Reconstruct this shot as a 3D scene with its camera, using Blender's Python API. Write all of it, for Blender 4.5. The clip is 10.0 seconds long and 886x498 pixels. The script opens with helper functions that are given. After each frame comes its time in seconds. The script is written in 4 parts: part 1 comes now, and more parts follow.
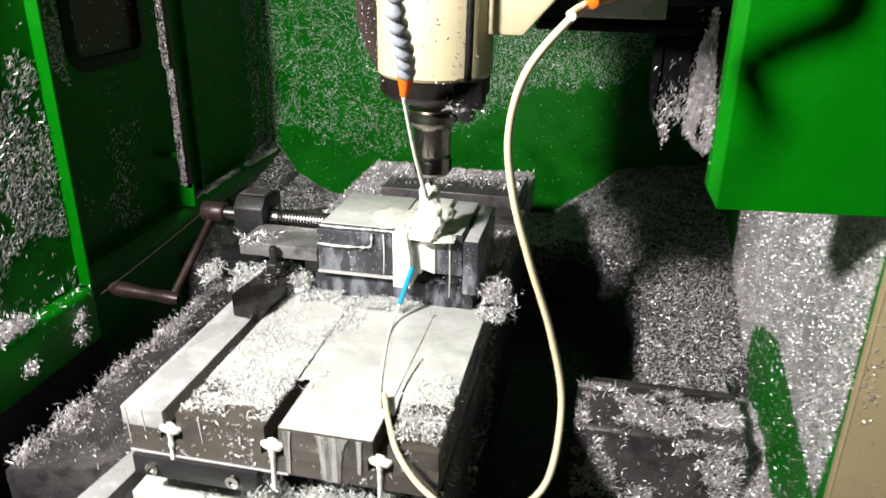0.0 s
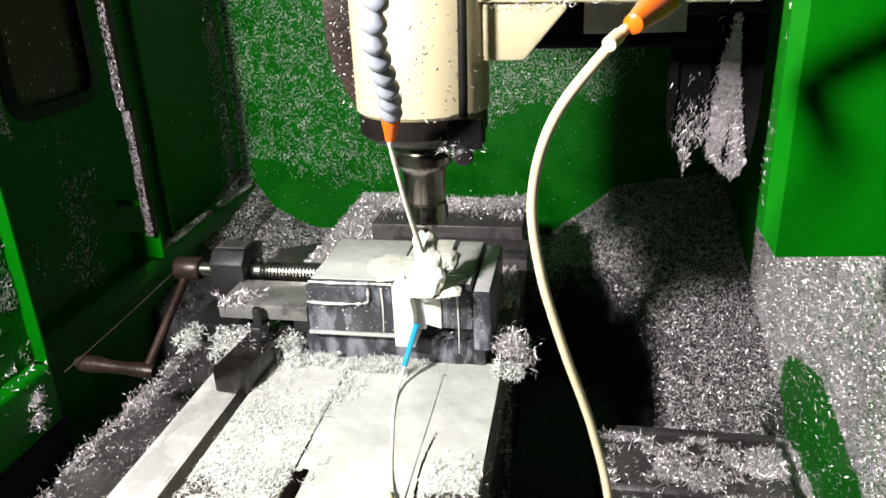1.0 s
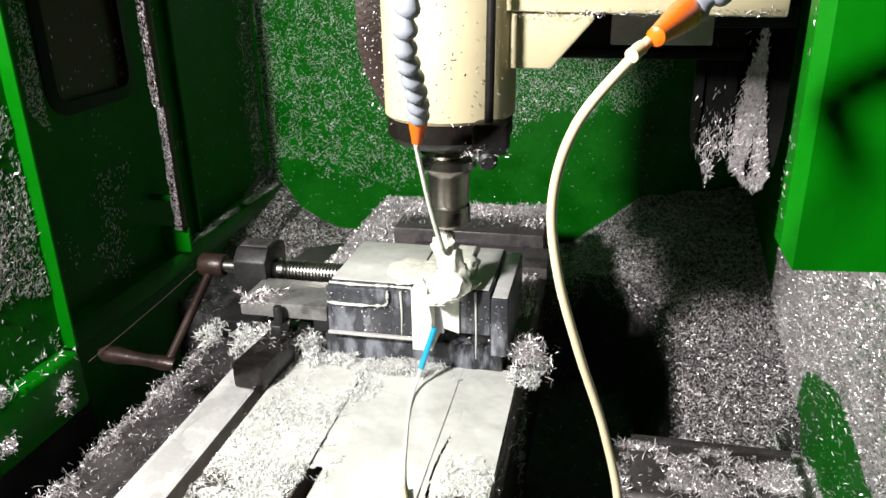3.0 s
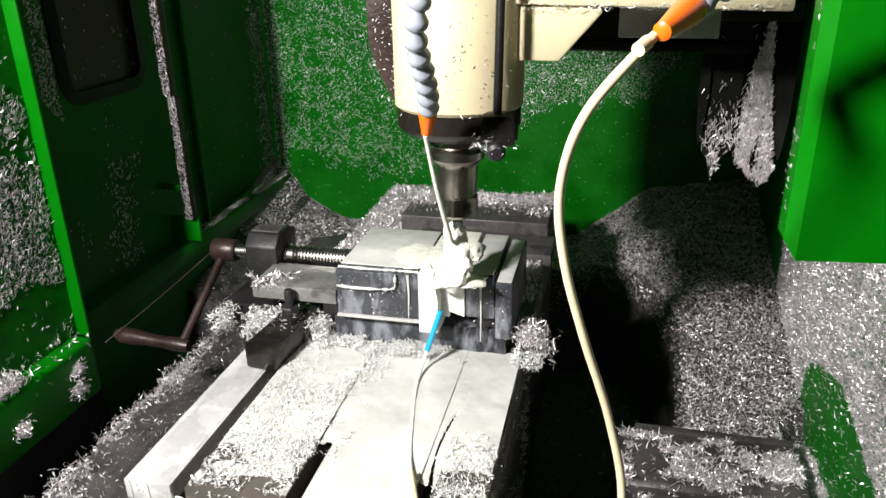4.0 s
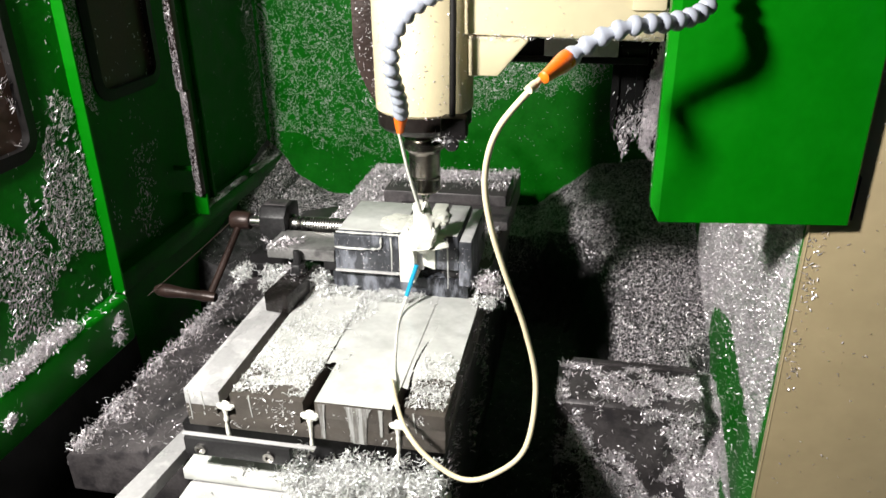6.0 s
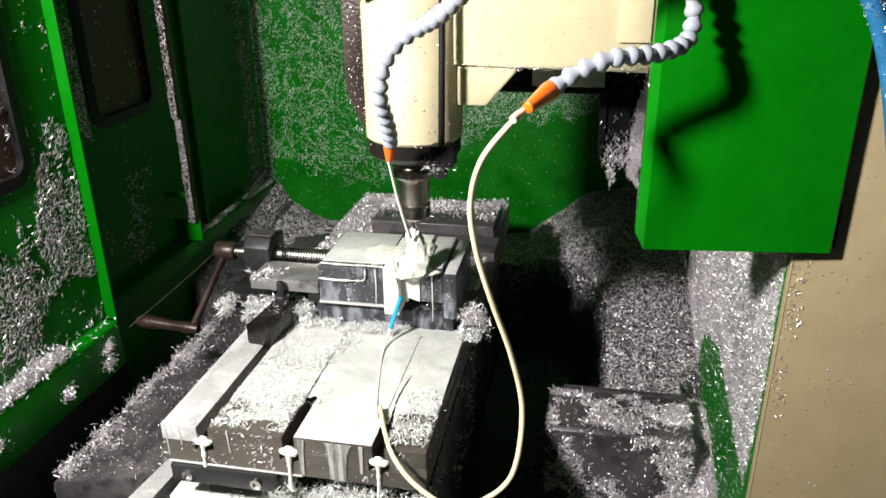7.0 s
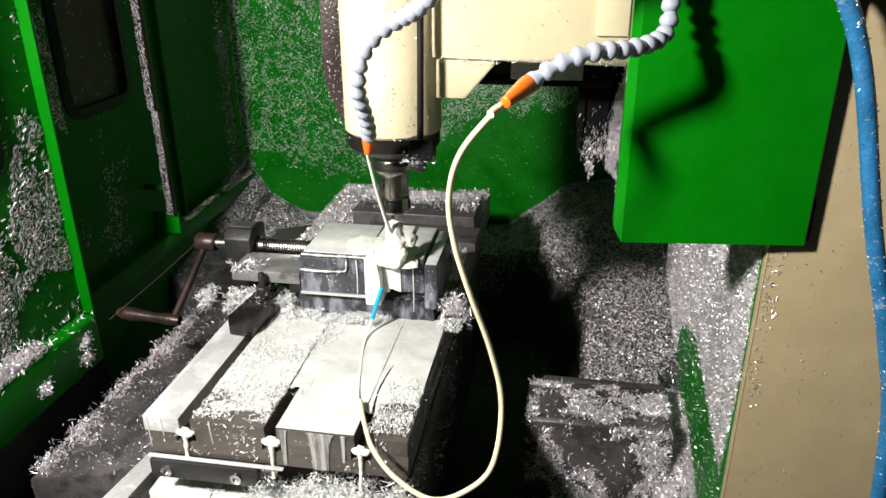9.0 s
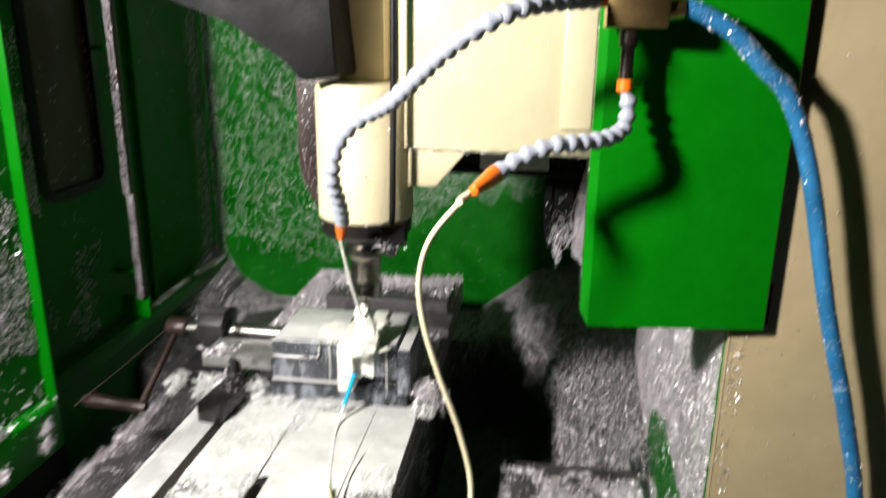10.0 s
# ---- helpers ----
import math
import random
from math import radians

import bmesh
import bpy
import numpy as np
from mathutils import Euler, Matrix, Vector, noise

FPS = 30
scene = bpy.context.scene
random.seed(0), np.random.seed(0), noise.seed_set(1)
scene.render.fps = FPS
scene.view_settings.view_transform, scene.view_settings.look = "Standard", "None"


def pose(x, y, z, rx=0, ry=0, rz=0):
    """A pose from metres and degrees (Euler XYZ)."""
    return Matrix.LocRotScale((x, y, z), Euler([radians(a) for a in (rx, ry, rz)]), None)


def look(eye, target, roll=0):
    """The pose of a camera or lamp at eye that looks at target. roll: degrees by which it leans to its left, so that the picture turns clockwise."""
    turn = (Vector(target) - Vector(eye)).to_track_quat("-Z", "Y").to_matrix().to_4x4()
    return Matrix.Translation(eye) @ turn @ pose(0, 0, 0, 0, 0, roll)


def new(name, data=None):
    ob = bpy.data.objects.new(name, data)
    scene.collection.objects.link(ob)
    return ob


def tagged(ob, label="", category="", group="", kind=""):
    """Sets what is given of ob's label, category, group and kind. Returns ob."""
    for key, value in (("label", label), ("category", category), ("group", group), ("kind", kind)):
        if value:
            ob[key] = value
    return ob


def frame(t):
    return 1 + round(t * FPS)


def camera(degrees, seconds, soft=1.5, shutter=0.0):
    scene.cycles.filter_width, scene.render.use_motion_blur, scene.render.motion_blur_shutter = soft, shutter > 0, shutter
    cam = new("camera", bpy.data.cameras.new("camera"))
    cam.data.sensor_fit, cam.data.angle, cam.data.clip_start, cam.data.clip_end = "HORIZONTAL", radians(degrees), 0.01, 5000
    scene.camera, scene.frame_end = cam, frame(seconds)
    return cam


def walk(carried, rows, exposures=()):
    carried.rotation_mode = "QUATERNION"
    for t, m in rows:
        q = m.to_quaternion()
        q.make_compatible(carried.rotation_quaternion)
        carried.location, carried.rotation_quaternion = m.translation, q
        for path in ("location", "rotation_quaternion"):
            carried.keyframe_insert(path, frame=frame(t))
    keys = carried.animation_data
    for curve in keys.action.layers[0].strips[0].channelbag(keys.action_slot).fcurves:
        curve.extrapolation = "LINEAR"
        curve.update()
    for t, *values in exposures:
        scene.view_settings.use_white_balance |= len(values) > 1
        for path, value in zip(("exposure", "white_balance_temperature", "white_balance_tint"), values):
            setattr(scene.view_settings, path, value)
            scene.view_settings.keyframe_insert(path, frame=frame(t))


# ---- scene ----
cam = camera(61.75, 10.0, shutter=0.6)
ROWS = [
    (0.0, 0.0000, 0.0000, 1.3424, 12.33, -22.98, -0.71),
    (0.2, -0.0154, 0.0237, 1.3423, 11.68, -23.25, 0.49),
    (0.5, -0.0351, 0.0772, 1.3428, 10.85, -22.73, 1.89),
    (0.7, -0.0504, 0.1218, 1.3469, 10.14, -22.81, 2.22),
    (1.0, -0.0439, 0.1336, 1.3438, 9.87, -22.25, 2.21),
    (1.5, -0.0405, 0.1182, 1.3437, 11.31, -21.58, 0.99),
    (2.0, -0.0410, 0.1174, 1.3440, 11.69, -21.69, 1.08),
    (2.5, -0.0405, 0.1185, 1.3445, 11.99, -21.65, 1.02),
    (4.0, -0.0399, 0.1050, 1.3492, 12.78, -22.41, 0.83),
    (4.5, -0.0279, 0.0341, 1.3684, 12.73, -23.80, 0.22),
    (4.7, -0.0183, 0.0042, 1.3933, 11.96, -24.66, 1.11),
    (5.0, -0.0027, -0.0542, 1.4029, 12.28, -24.85, -0.62),
    (5.2, 0.0082, -0.0939, 1.4237, 12.25, -25.15, -0.70),
    (5.5, 0.0187, -0.1211, 1.4376, 11.39, -25.19, 0.81),
    (7.0, 0.0406, -0.1399, 1.4473, 10.89, -22.48, 0.57),
    (7.5, 0.0446, -0.1427, 1.4487, 10.97, -22.33, 0.77),
    (8.0, 0.0425, -0.1407, 1.4543, 9.88, -22.65, 1.65),
    (8.5, 0.0428, -0.1392, 1.4523, 9.78, -23.15, 0.73),
    (9.0, 0.0438, -0.1378, 1.4520, 9.51, -23.28, 0.24),
    (9.5, 0.0463, -0.1390, 1.4528, 9.43, -23.37, 0.20),
    (9.6, 0.0463, -0.1390, 1.4528, 9.43, -23.37, 0.20),
    (9.7, 0.0426, -0.1483, 1.4536, 9.10, -20.94, -0.12),
    (9.8, 0.0501, -0.1480, 1.4630, 8.23, -20.75, -0.26),
    (9.9, 0.0530, -0.1559, 1.4650, 8.21, -19.02, -0.15),
    (10.0, 0.0498, -0.1564, 1.4565, 7.63, -16.64, -0.72),
]
walk(cam, [(t, pose(x, y, z, 90 + pitch, roll, yaw)) for t, x, y, z, yaw, pitch, roll in ROWS])


# ---- world and light ----
world = bpy.data.worlds.new("workshop_air")
scene.world = world
world.use_nodes = True
world.node_tree.nodes["Background"].inputs[0].default_value = (0.9, 0.95, 1.0, 1)
world.node_tree.nodes["Background"].inputs[1].default_value = 0.0004


def area_lamp(name, eye, target, size, watts, colour):
    data = bpy.data.lights.new(name, "AREA")
    data.shape, data.size, data.energy, data.color = "DISK", size, watts, colour
    ob = new(name, data)
    ob.matrix_world = look(eye, target)
    return ob


area_lamp("work_lamp", (-0.744, -0.12, 1.80), (-0.1, 1.0, 0.95), 0.13, 51, (1.0, 0.97, 0.93))
# Added faint fill from above; no such source is known in the hall.
area_lamp("fill_lamp", (0.3, -1.2, 2.9), (0.2, 0.4, 0.9), 1.0, 0.02, (1.0, 0.97, 0.9))
scene.view_settings.exposure = 0.0


# ---- materials ----
def material(name, base, rough=0.5, metal=0.0, vary=0.25, scale=12.0, fine=180.0, bump=0.15, stain=None, stain_at=0.55,
             stain_scale=5.0, stain_stretch=(1, 1, 1), random_amount=0.0, coat=0.0, spec=0.5):
    m = bpy.data.materials.new(name)
    m.use_nodes = True
    nt = m.node_tree
    n, link = nt.nodes, nt.links
    bsdf = n["Principled BSDF"]
    bsdf.inputs["Metallic"].default_value = metal
    bsdf.inputs["Coat Weight"].default_value = coat
    bsdf.inputs["Specular IOR Level"].default_value = spec
    co = n.new("ShaderNodeTexCoord")
    big = n.new("ShaderNodeTexNoise")
    big.inputs["Scale"].default_value, big.inputs["Detail"].default_value = scale, 6
    link.new(co.outputs["Object"], big.inputs["Vector"])
    small = n.new("ShaderNodeTexNoise")
    small.inputs["Scale"].default_value, small.inputs["Detail"].default_value = fine, 3
    link.new(co.outputs["Object"], small.inputs["Vector"])
    ramp = n.new("ShaderNodeMapRange")
    ramp.inputs["From Min"].default_value, ramp.inputs["From Max"].default_value = 0.3, 0.7
    ramp.inputs["To Min"].default_value, ramp.inputs["To Max"].default_value = 1 - vary, 1 + vary
    link.new(big.outputs["Fac"], ramp.inputs["Value"])
    ramp2 = n.new("ShaderNodeMapRange")
    ramp2.inputs["From Min"].default_value, ramp2.inputs["From Max"].default_value = 0.3, 0.7
    ramp2.inputs["To Min"].default_value, ramp2.inputs["To Max"].default_value = 1 - vary * 0.5, 1 + vary * 0.5
    link.new(small.outputs["Fac"], ramp2.inputs["Value"])
    mul = n.new("ShaderNodeMath")
    mul.operation = "MULTIPLY"
    link.new(ramp.outputs[0], mul.inputs[0])
    link.new(ramp2.outputs[0], mul.inputs[1])
    last = mul.outputs[0]
    if random_amount:
        info = n.new("ShaderNodeNewGeometry")
        rr = n.new("ShaderNodeMapRange")
        rr.inputs["To Min"].default_value, rr.inputs["To Max"].default_value = 1 - random_amount, 1 + random_amount
        link.new(info.outputs["Random Per Island"], rr.inputs["Value"])
        mm = n.new("ShaderNodeMath")
        mm.operation = "MULTIPLY"
        link.new(last, mm.inputs[0])
        link.new(rr.outputs[0], mm.inputs[1])
        last = mm.outputs[0]
    hue = n.new("ShaderNodeVectorMath")
    hue.operation = "SCALE"
    hue.inputs[0].default_value = base
    link.new(last, hue.inputs["Scale"])
    colour = hue.outputs[0]
    rough_out = n.new("ShaderNodeMapRange")
    rough_out.inputs["From Min"].default_value, rough_out.inputs["From Max"].default_value = 0.3, 0.7
    rough_out.inputs["To Min"].default_value, rough_out.inputs["To Max"].default_value = max(0.02, rough * 0.75), min(1, rough * 1.25)
    link.new(big.outputs["Fac"], rough_out.inputs["Value"])
    if stain:
        sn = n.new("ShaderNodeTexNoise")
        sn.inputs["Scale"].default_value, sn.inputs["Detail"].default_value, sn.inputs["Roughness"].default_value = stain_scale, 8, 0.65
        pull = n.new("ShaderNodeVectorMath")
        pull.operation = "MULTIPLY"
        pull.inputs[1].default_value = stain_stretch
        link.new(co.outputs["Object"], pull.inputs[0])
        link.new(pull.outputs[0], sn.inputs["Vector"])
        sr = n.new("ShaderNodeMapRange")
        sr.inputs["From Min"].default_value, sr.inputs["From Max"].default_value = stain_at, stain_at + 0.12
        link.new(sn.outputs["Fac"], sr.inputs["Value"])
        mix = n.new("ShaderNodeMix")
        mix.data_type = "RGBA"
        mix.inputs[7].default_value = (*stain, 1)
        link.new(sr.outputs[0], mix.inputs[0])
        link.new(colour, mix.inputs[6])
        colour = mix.outputs[2]
    link.new(colour, bsdf.inputs["Base Color"])
    link.new(rough_out.outputs[0], bsdf.inputs["Roughness"])
    if bump:
        bp = n.new("ShaderNodeBump")
        bp.inputs["Strength"].default_value, bp.inputs["Distance"].default_value = bump, 0.002
        link.new(small.outputs["Fac"], bp.inputs["Height"])
        link.new(bp.outputs[0], bsdf.inputs["Normal"])
    return m


GREEN = material("green_paint", (0.001, 0.150, 0.002), 0.38, vary=0.08, bump=0.05, fine=90, spec=0.15)
GREEN_WALL = material("grimy_green_paint", (0.001, 0.125, 0.002), 0.45, vary=0.22, bump=0.15, stain=(0.008, 0.04, 0.008), stain_at=0.62, fine=120, spec=0.25)
BEIGE = material("beige_enamel", (0.36, 0.285, 0.165), 0.45, vary=0.06, bump=0.05, fine=60, stain=(0.33, 0.26, 0.16), stain_at=0.66, stain_scale=9)
CREAM = material("cream_enamel", (0.60, 0.52, 0.34), 0.38, vary=0.05, bump=0.05, fine=60, stain=(0.45, 0.37, 0.22), stain_at=0.70, stain_scale=14)
CAST = material("oily_cast_iron", (0.098, 0.084, 0.073), 0.40, metal=0.3, vary=0.14, bump=0.25, spec=0.6)
BLACK = material("black_oxide_steel", (0.020, 0.019, 0.020), 0.46, metal=0.3, vary=0.4, bump=0.25)
RUBBER = material("black_rubber", (0.010, 0.009, 0.009), 0.42, vary=0.3, bump=0.15, spec=0.25)
NOSE = material("oily_black_ring", (0.013, 0.010, 0.009), 0.34, vary=0.4, bump=0.1, spec=0.35)
BROWN = material("rusty_brown_steel", (0.028, 0.016, 0.013), 0.36, metal=0.3, vary=0.45, bump=0.3, stain=(0.02, 0.015, 0.012), stain_at=0.6)
STEEL = material("machined_steel", (0.46, 0.44, 0.42), 0.26, metal=1.0, vary=0.15, bump=0.06)
DARK_STEEL = material("dark_tool_steel", (0.34, 0.31, 0.275), 0.26, metal=1.0, vary=0.25, bump=0.06)
WAY = material("grey_sheet_steel", (0.088, 0.079, 0.081), 0.40, metal=0.3, vary=0.35, bump=0.3, stain=(0.044, 0.040, 0.043), stain_at=0.5, stain_scale=22)
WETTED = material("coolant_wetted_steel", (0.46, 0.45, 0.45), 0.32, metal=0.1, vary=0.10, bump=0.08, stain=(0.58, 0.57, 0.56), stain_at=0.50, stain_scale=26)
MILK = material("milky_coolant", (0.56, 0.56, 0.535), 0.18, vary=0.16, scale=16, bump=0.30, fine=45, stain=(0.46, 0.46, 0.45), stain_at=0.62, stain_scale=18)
FOAM = material("coolant_foam", (0.80, 0.79, 0.71), 0.3, vary=0.10, scale=40, bump=0.5, fine=160)
CHIP = material("aluminium_chips", (0.84, 0.79, 0.82), 0.43, metal=0.72, vary=0.05, bump=0.0, random_amount=0.25)
WET_CHIP = material("coolant_wet_chips", (0.80, 0.80, 0.79), 0.30, metal=0.35, vary=0.05, bump=0.0, random_amount=0.22)
# Bed far darker than its chips: shade between chips is put into its colour.
CHIP_BED = material("shaded_chip_bed", (0.055, 0.052, 0.054), 0.45, metal=0.3, vary=0.7, scale=60, fine=420, bump=1.0)
GREY_PLASTIC = material("grey_hose_plastic", (0.34, 0.36, 0.42), 0.34, vary=0.06, bump=0.03)
ORANGE = material("orange_plastic", (0.90, 0.16, 0.008), 0.32, vary=0.06, bump=0.03)
IVORY = material("ivory_rubber_tube", (0.72, 0.63, 0.42), 0.35, vary=0.07, bump=0.05)
SKY_BLUE = material("light_blue_tube", (0.02, 0.36, 0.62), 0.3, vary=0.05, bump=0.02)
DULL = material("dull_wet_steel", (0.21, 0.205, 0.20), 0.34, metal=0.2, vary=0.25, bump=0.12, stain=(0.10, 0.095, 0.095), stain_at=0.52, stain_scale=30)
THIN = material("thin_coolant", (0.155, 0.145, 0.135), 0.2, vary=0.3, scale=60, bump=0.15, fine=90, stain=(0.36, 0.36, 0.35), stain_at=0.44, stain_scale=110, stain_stretch=(1, 1, 0.08))
MATT = material("matt_black", (0.006, 0.006, 0.006), 0.7, vary=0.3, bump=0.2, spec=0.15)
BLUE = material("braided_blue_tube", (0.022, 0.15, 0.33), 0.38, vary=0.22, scale=40, fine=260, bump=0.5, stain=(0.32, 0.42, 0.50), stain_at=0.60, stain_scale=60)
BRASS = material("brass", (0.62, 0.42, 0.18), 0.3, metal=1.0, vary=0.15, bump=0.05)
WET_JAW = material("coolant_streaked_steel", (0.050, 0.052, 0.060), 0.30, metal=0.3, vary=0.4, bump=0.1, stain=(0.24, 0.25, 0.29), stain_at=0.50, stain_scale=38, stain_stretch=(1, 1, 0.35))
WINDOW = material("grimy_dark_window", (0.045, 0.024, 0.016), 0.40, vary=0.3, bump=0.1)
CONCRETE = material("workshop_concrete", (0.10, 0.095, 0.09), 0.8, vary=0.25, scale=2, bump=0.2)
PLASTER = material("workshop_plaster", (0.16, 0.155, 0.14), 0.85, vary=0.12, scale=1.5, bump=0.1)


# ---- builders ----
def finish(bm, name, mat, smooth=True):
    me = bpy.data.meshes.new(name)
    bmesh.ops.recalc_face_normals(bm, faces=bm.faces)
    bm.to_mesh(me)
    bm.free()
    me.materials.append(mat)
    if smooth:
        me.polygons.foreach_set("use_smooth", [True] * len(me.polygons))
        me.set_sharp_from_angle(angle=radians(38))
    return me


def thing(name, label, category, group="", kind="", at=(0, 0, 0)):
    ob = new(name)
    ob.empty_display_size = 0.02
    ob.location = at
    return tagged(ob, label, category, group, kind)


def part(name, bm, mat, parent=None, label="", category="", kind="", group=""):
    ob = new(name, finish(bm, name, mat))
    if parent:
        ob.parent = parent
    return tagged(ob, label, category, group, kind)


def box(bm, x0, x1, y0, y1, z0, z1, bevel=0.002, segments=2):
    made = bmesh.ops.create_cube(bm, size=1.0)["verts"]
    for v in made:
        v.co = Vector((x0 + (v.co.x + 0.5) * (x1 - x0), y0 + (v.co.y + 0.5) * (y1 - y0), z0 + (v.co.z + 0.5) * (z1 - z0)))
    if bevel:
        edges = list({e for v in made for e in v.link_edges})
        bmesh.ops.bevel(bm, geom=edges, offset=bevel, segments=segments, affect="EDGES", profile=0.5)
    return bm


def boxed(*a, **k):
    return box(bmesh.new(), *a, **k)


def prism(bm, outline, low, high, axis="y", bevel=0.0):
    """Extrude an outline given in the two other axes."""
    def place(a, b, c):
        return {"y": (a, c, b), "x": (c, a, b), "z": (a, b, c)}[axis]
    one = [bm.verts.new(place(a, b, low)) for a, b in outline]
    two = [bm.verts.new(place(a, b, high)) for a, b in outline]
    count = len(outline)
    faces = [bm.faces.new(one), bm.faces.new(two)]
    for i in range(count):
        faces.append(bm.faces.new((one[i], one[(i + 1) % count], two[(i + 1) % count], two[i])))
    if bevel:
        bmesh.ops.bevel(bm, geom=list({e for f in faces for e in f.edges}), offset=bevel, segments=2, affect="EDGES", profile=0.5)
    return bm


def lathe(bm, profile, m=Matrix.Identity(4), seg=28):
    """Turn (radius, height) pairs round the z axis of m."""
    rings = []
    for r, h in profile:
        if r < 1e-5:
            rings.append([bm.verts.new(m @ Vector((0, 0, h)))])
        else:
            rings.append([bm.verts.new(m @ Vector((r * math.cos(2 * math.pi * i / seg), r * math.sin(2 * math.pi * i / seg), h))) for i in range(seg)])
    for a, b in zip(rings, rings[1:]):
        for i in range(seg):
            j = (i + 1) % seg
            if len(a) == 1 and len(b) > 1:
                bm.faces.new((a[0], b[i], b[j]))
            elif len(b) == 1 and len(a) > 1:
                bm.faces.new((a[i], a[j], b[0]))
            elif len(a) > 1:
                bm.faces.new((a[i], a[j], b[j], b[i]))
    if len(rings[0]) > 1:
        bm.faces.new(rings[0])
    if len(rings[-1]) > 1:
        bm.faces.new(rings[-1])
    return bm


def spline(points, steps=10):
    """A smooth line through the points."""
    pts = [Vector(p) for p in points]
    pts = [pts[0] * 2 - pts[1]] + pts + [pts[-1] * 2 - pts[-2]]
    out = []
    for a, b, c, d in zip(pts, pts[1:], pts[2:], pts[3:]):
        for k in range(steps):
            s = k / steps
            out.append(0.5 * ((2 * b) + (c - a) * s + (2 * a - 5 * b + 4 * c - d) * s * s + (3 * b - a - 3 * c + d) * s ** 3))
    out.append(pts[-2].copy())
    return out


def tube(bm, line, radius, seg=12):
    """Sweep a circle along a line; radius may be a function of 0..1."""
    up, rings = Vector((0.3, 0.2, 0.9)), []
    for i, p in enumerate(line):
        t = (line[min(i + 1, len(line) - 1)] - line[max(i - 1, 0)]).normalized()
        side = t.cross(up).normalized()
        up = side.cross(t).normalized()
        r = radius(i / (len(line) - 1)) if callable(radius) else radius
        rings.append([bm.verts.new(p + r * (math.cos(2 * math.pi * k / seg) * side + math.sin(2 * math.pi * k / seg) * up)) for k in range(seg)])
    for a, b in zip(rings, rings[1:]):
        for k in range(seg):
            bm.faces.new((a[k], a[(k + 1) % seg], b[(k + 1) % seg], b[k]))
    bm.faces.new(rings[0])
    bm.faces.new(rings[-1])
    return bm


def along(direction):
    return Vector(direction).to_track_quat("Z", "Y").to_matrix().to_4x4()


RNG = np.random.default_rng(7)


def value_noise(a, b, seed=0):
    """Smooth random values 0..1 over two coordinates."""
    def lattice(i, j):
        h = np.sin(i * 127.1 + j * 311.7 + seed * 74.7) * 43758.5453
        return h - np.floor(h)
    i, j = np.floor(a), np.floor(b)
    u, v = a - i, b - j
    u, v = u * u * (3 - 2 * u), v * v * (3 - 2 * v)
    return (lattice(i, j) * (1 - u) + lattice(i + 1, j) * u) * (1 - v) + (lattice(i, j + 1) * (1 - u) + lattice(i + 1, j + 1) * u) * v


def rough_noise(a, b, seed=0):
    return 0.55 * value_noise(a, b, seed) + 0.28 * value_noise(a * 2.1, b * 2.1, seed + 3) + 0.17 * value_noise(a * 4.3, b * 4.3, seed + 5)


def chip_mesh(name, places, normals, length, width, tilt=0.5, flow=None, mat=None, segs=2, lift=0.0006):
    """Curled metal flakes: one bent strip at every place."""
    n = len(places)
    rnd = RNG.normal(size=(n, 3))
    if flow is not None:
        rnd = rnd * 0.45 + np.asarray(flow)
    nn = normals / np.linalg.norm(normals, axis=1, keepdims=True)
    t = rnd - nn * np.sum(rnd * nn, axis=1, keepdims=True)
    t /= np.linalg.norm(t, axis=1, keepdims=True) + 1e-9
    lean = RNG.normal(size=(n, 1)) * tilt
    t2 = t * np.cos(lean) + nn * np.abs(np.sin(lean))
    up = nn * np.cos(lean) - t * np.sin(lean) * np.sign(lean)
    w = np.cross(t2, up)
    roll = RNG.normal(size=(n, 1)) * tilt
    w2 = w * np.cos(roll) + up * np.sin(roll)
    up2 = up * np.cos(roll) - w * np.sin(roll)
    ln = length * RNG.uniform(0.5, 1.6, size=(n, 1))
    wd = width * RNG.uniform(0.6, 1.5, size=(n, 1))
    bend = RNG.uniform(0.4, 2.6 if segs == 2 else 5.5, size=(n, 1))
    rows = 2 * (segs + 1)
    verts = np.empty((n, rows, 3))
    for k in range(segs + 1):
        s = (k / segs - 0.5)
        ang = bend * s
        c = places + nn * lift + t2 * (ln * np.sin(ang) / bend) - up2 * (ln * (1 - np.cos(ang)) / bend)
        tw = w2 * (wd * 0.5 * (1.0 if 0 < k < segs else 0.6))
        verts[:, 2 * k], verts[:, 2 * k + 1] = c - tw, c + tw
    base = (np.arange(n) * rows)[:, None, None]
    quad = np.array([[2 * k, 2 * k + 1, 2 * k + 3, 2 * k + 2] for k in range(segs)])[None]
    faces = (base + quad).reshape(-1)
    me = bpy.data.meshes.new(name)
    me.vertices.add(n * rows)
    me.vertices.foreach_set("co", verts.reshape(-1))
    me.loops.add(len(faces))
    me.loops.foreach_set("vertex_index", faces)
    me.polygons.add(n * segs)
    me.polygons.foreach_set("loop_start", np.arange(n * segs) * 4)
    me.polygons.foreach_set("loop_total", np.full(n * segs, 4))
    me.update(calc_edges=True)
    me.polygons.foreach_set("use_smooth", [True] * (n * segs))
    me.materials.append(mat or CHIP)
    return me


def chips(name, label, places, normals, length=0.006, width=0.0013, tilt=0.5, flow=None, mat=None, segs=2):
    ob = new(name, chip_mesh(name, places, normals, length, width, tilt, flow, mat, segs))
    return tagged(ob, label, "metal chips", kind="stuff")


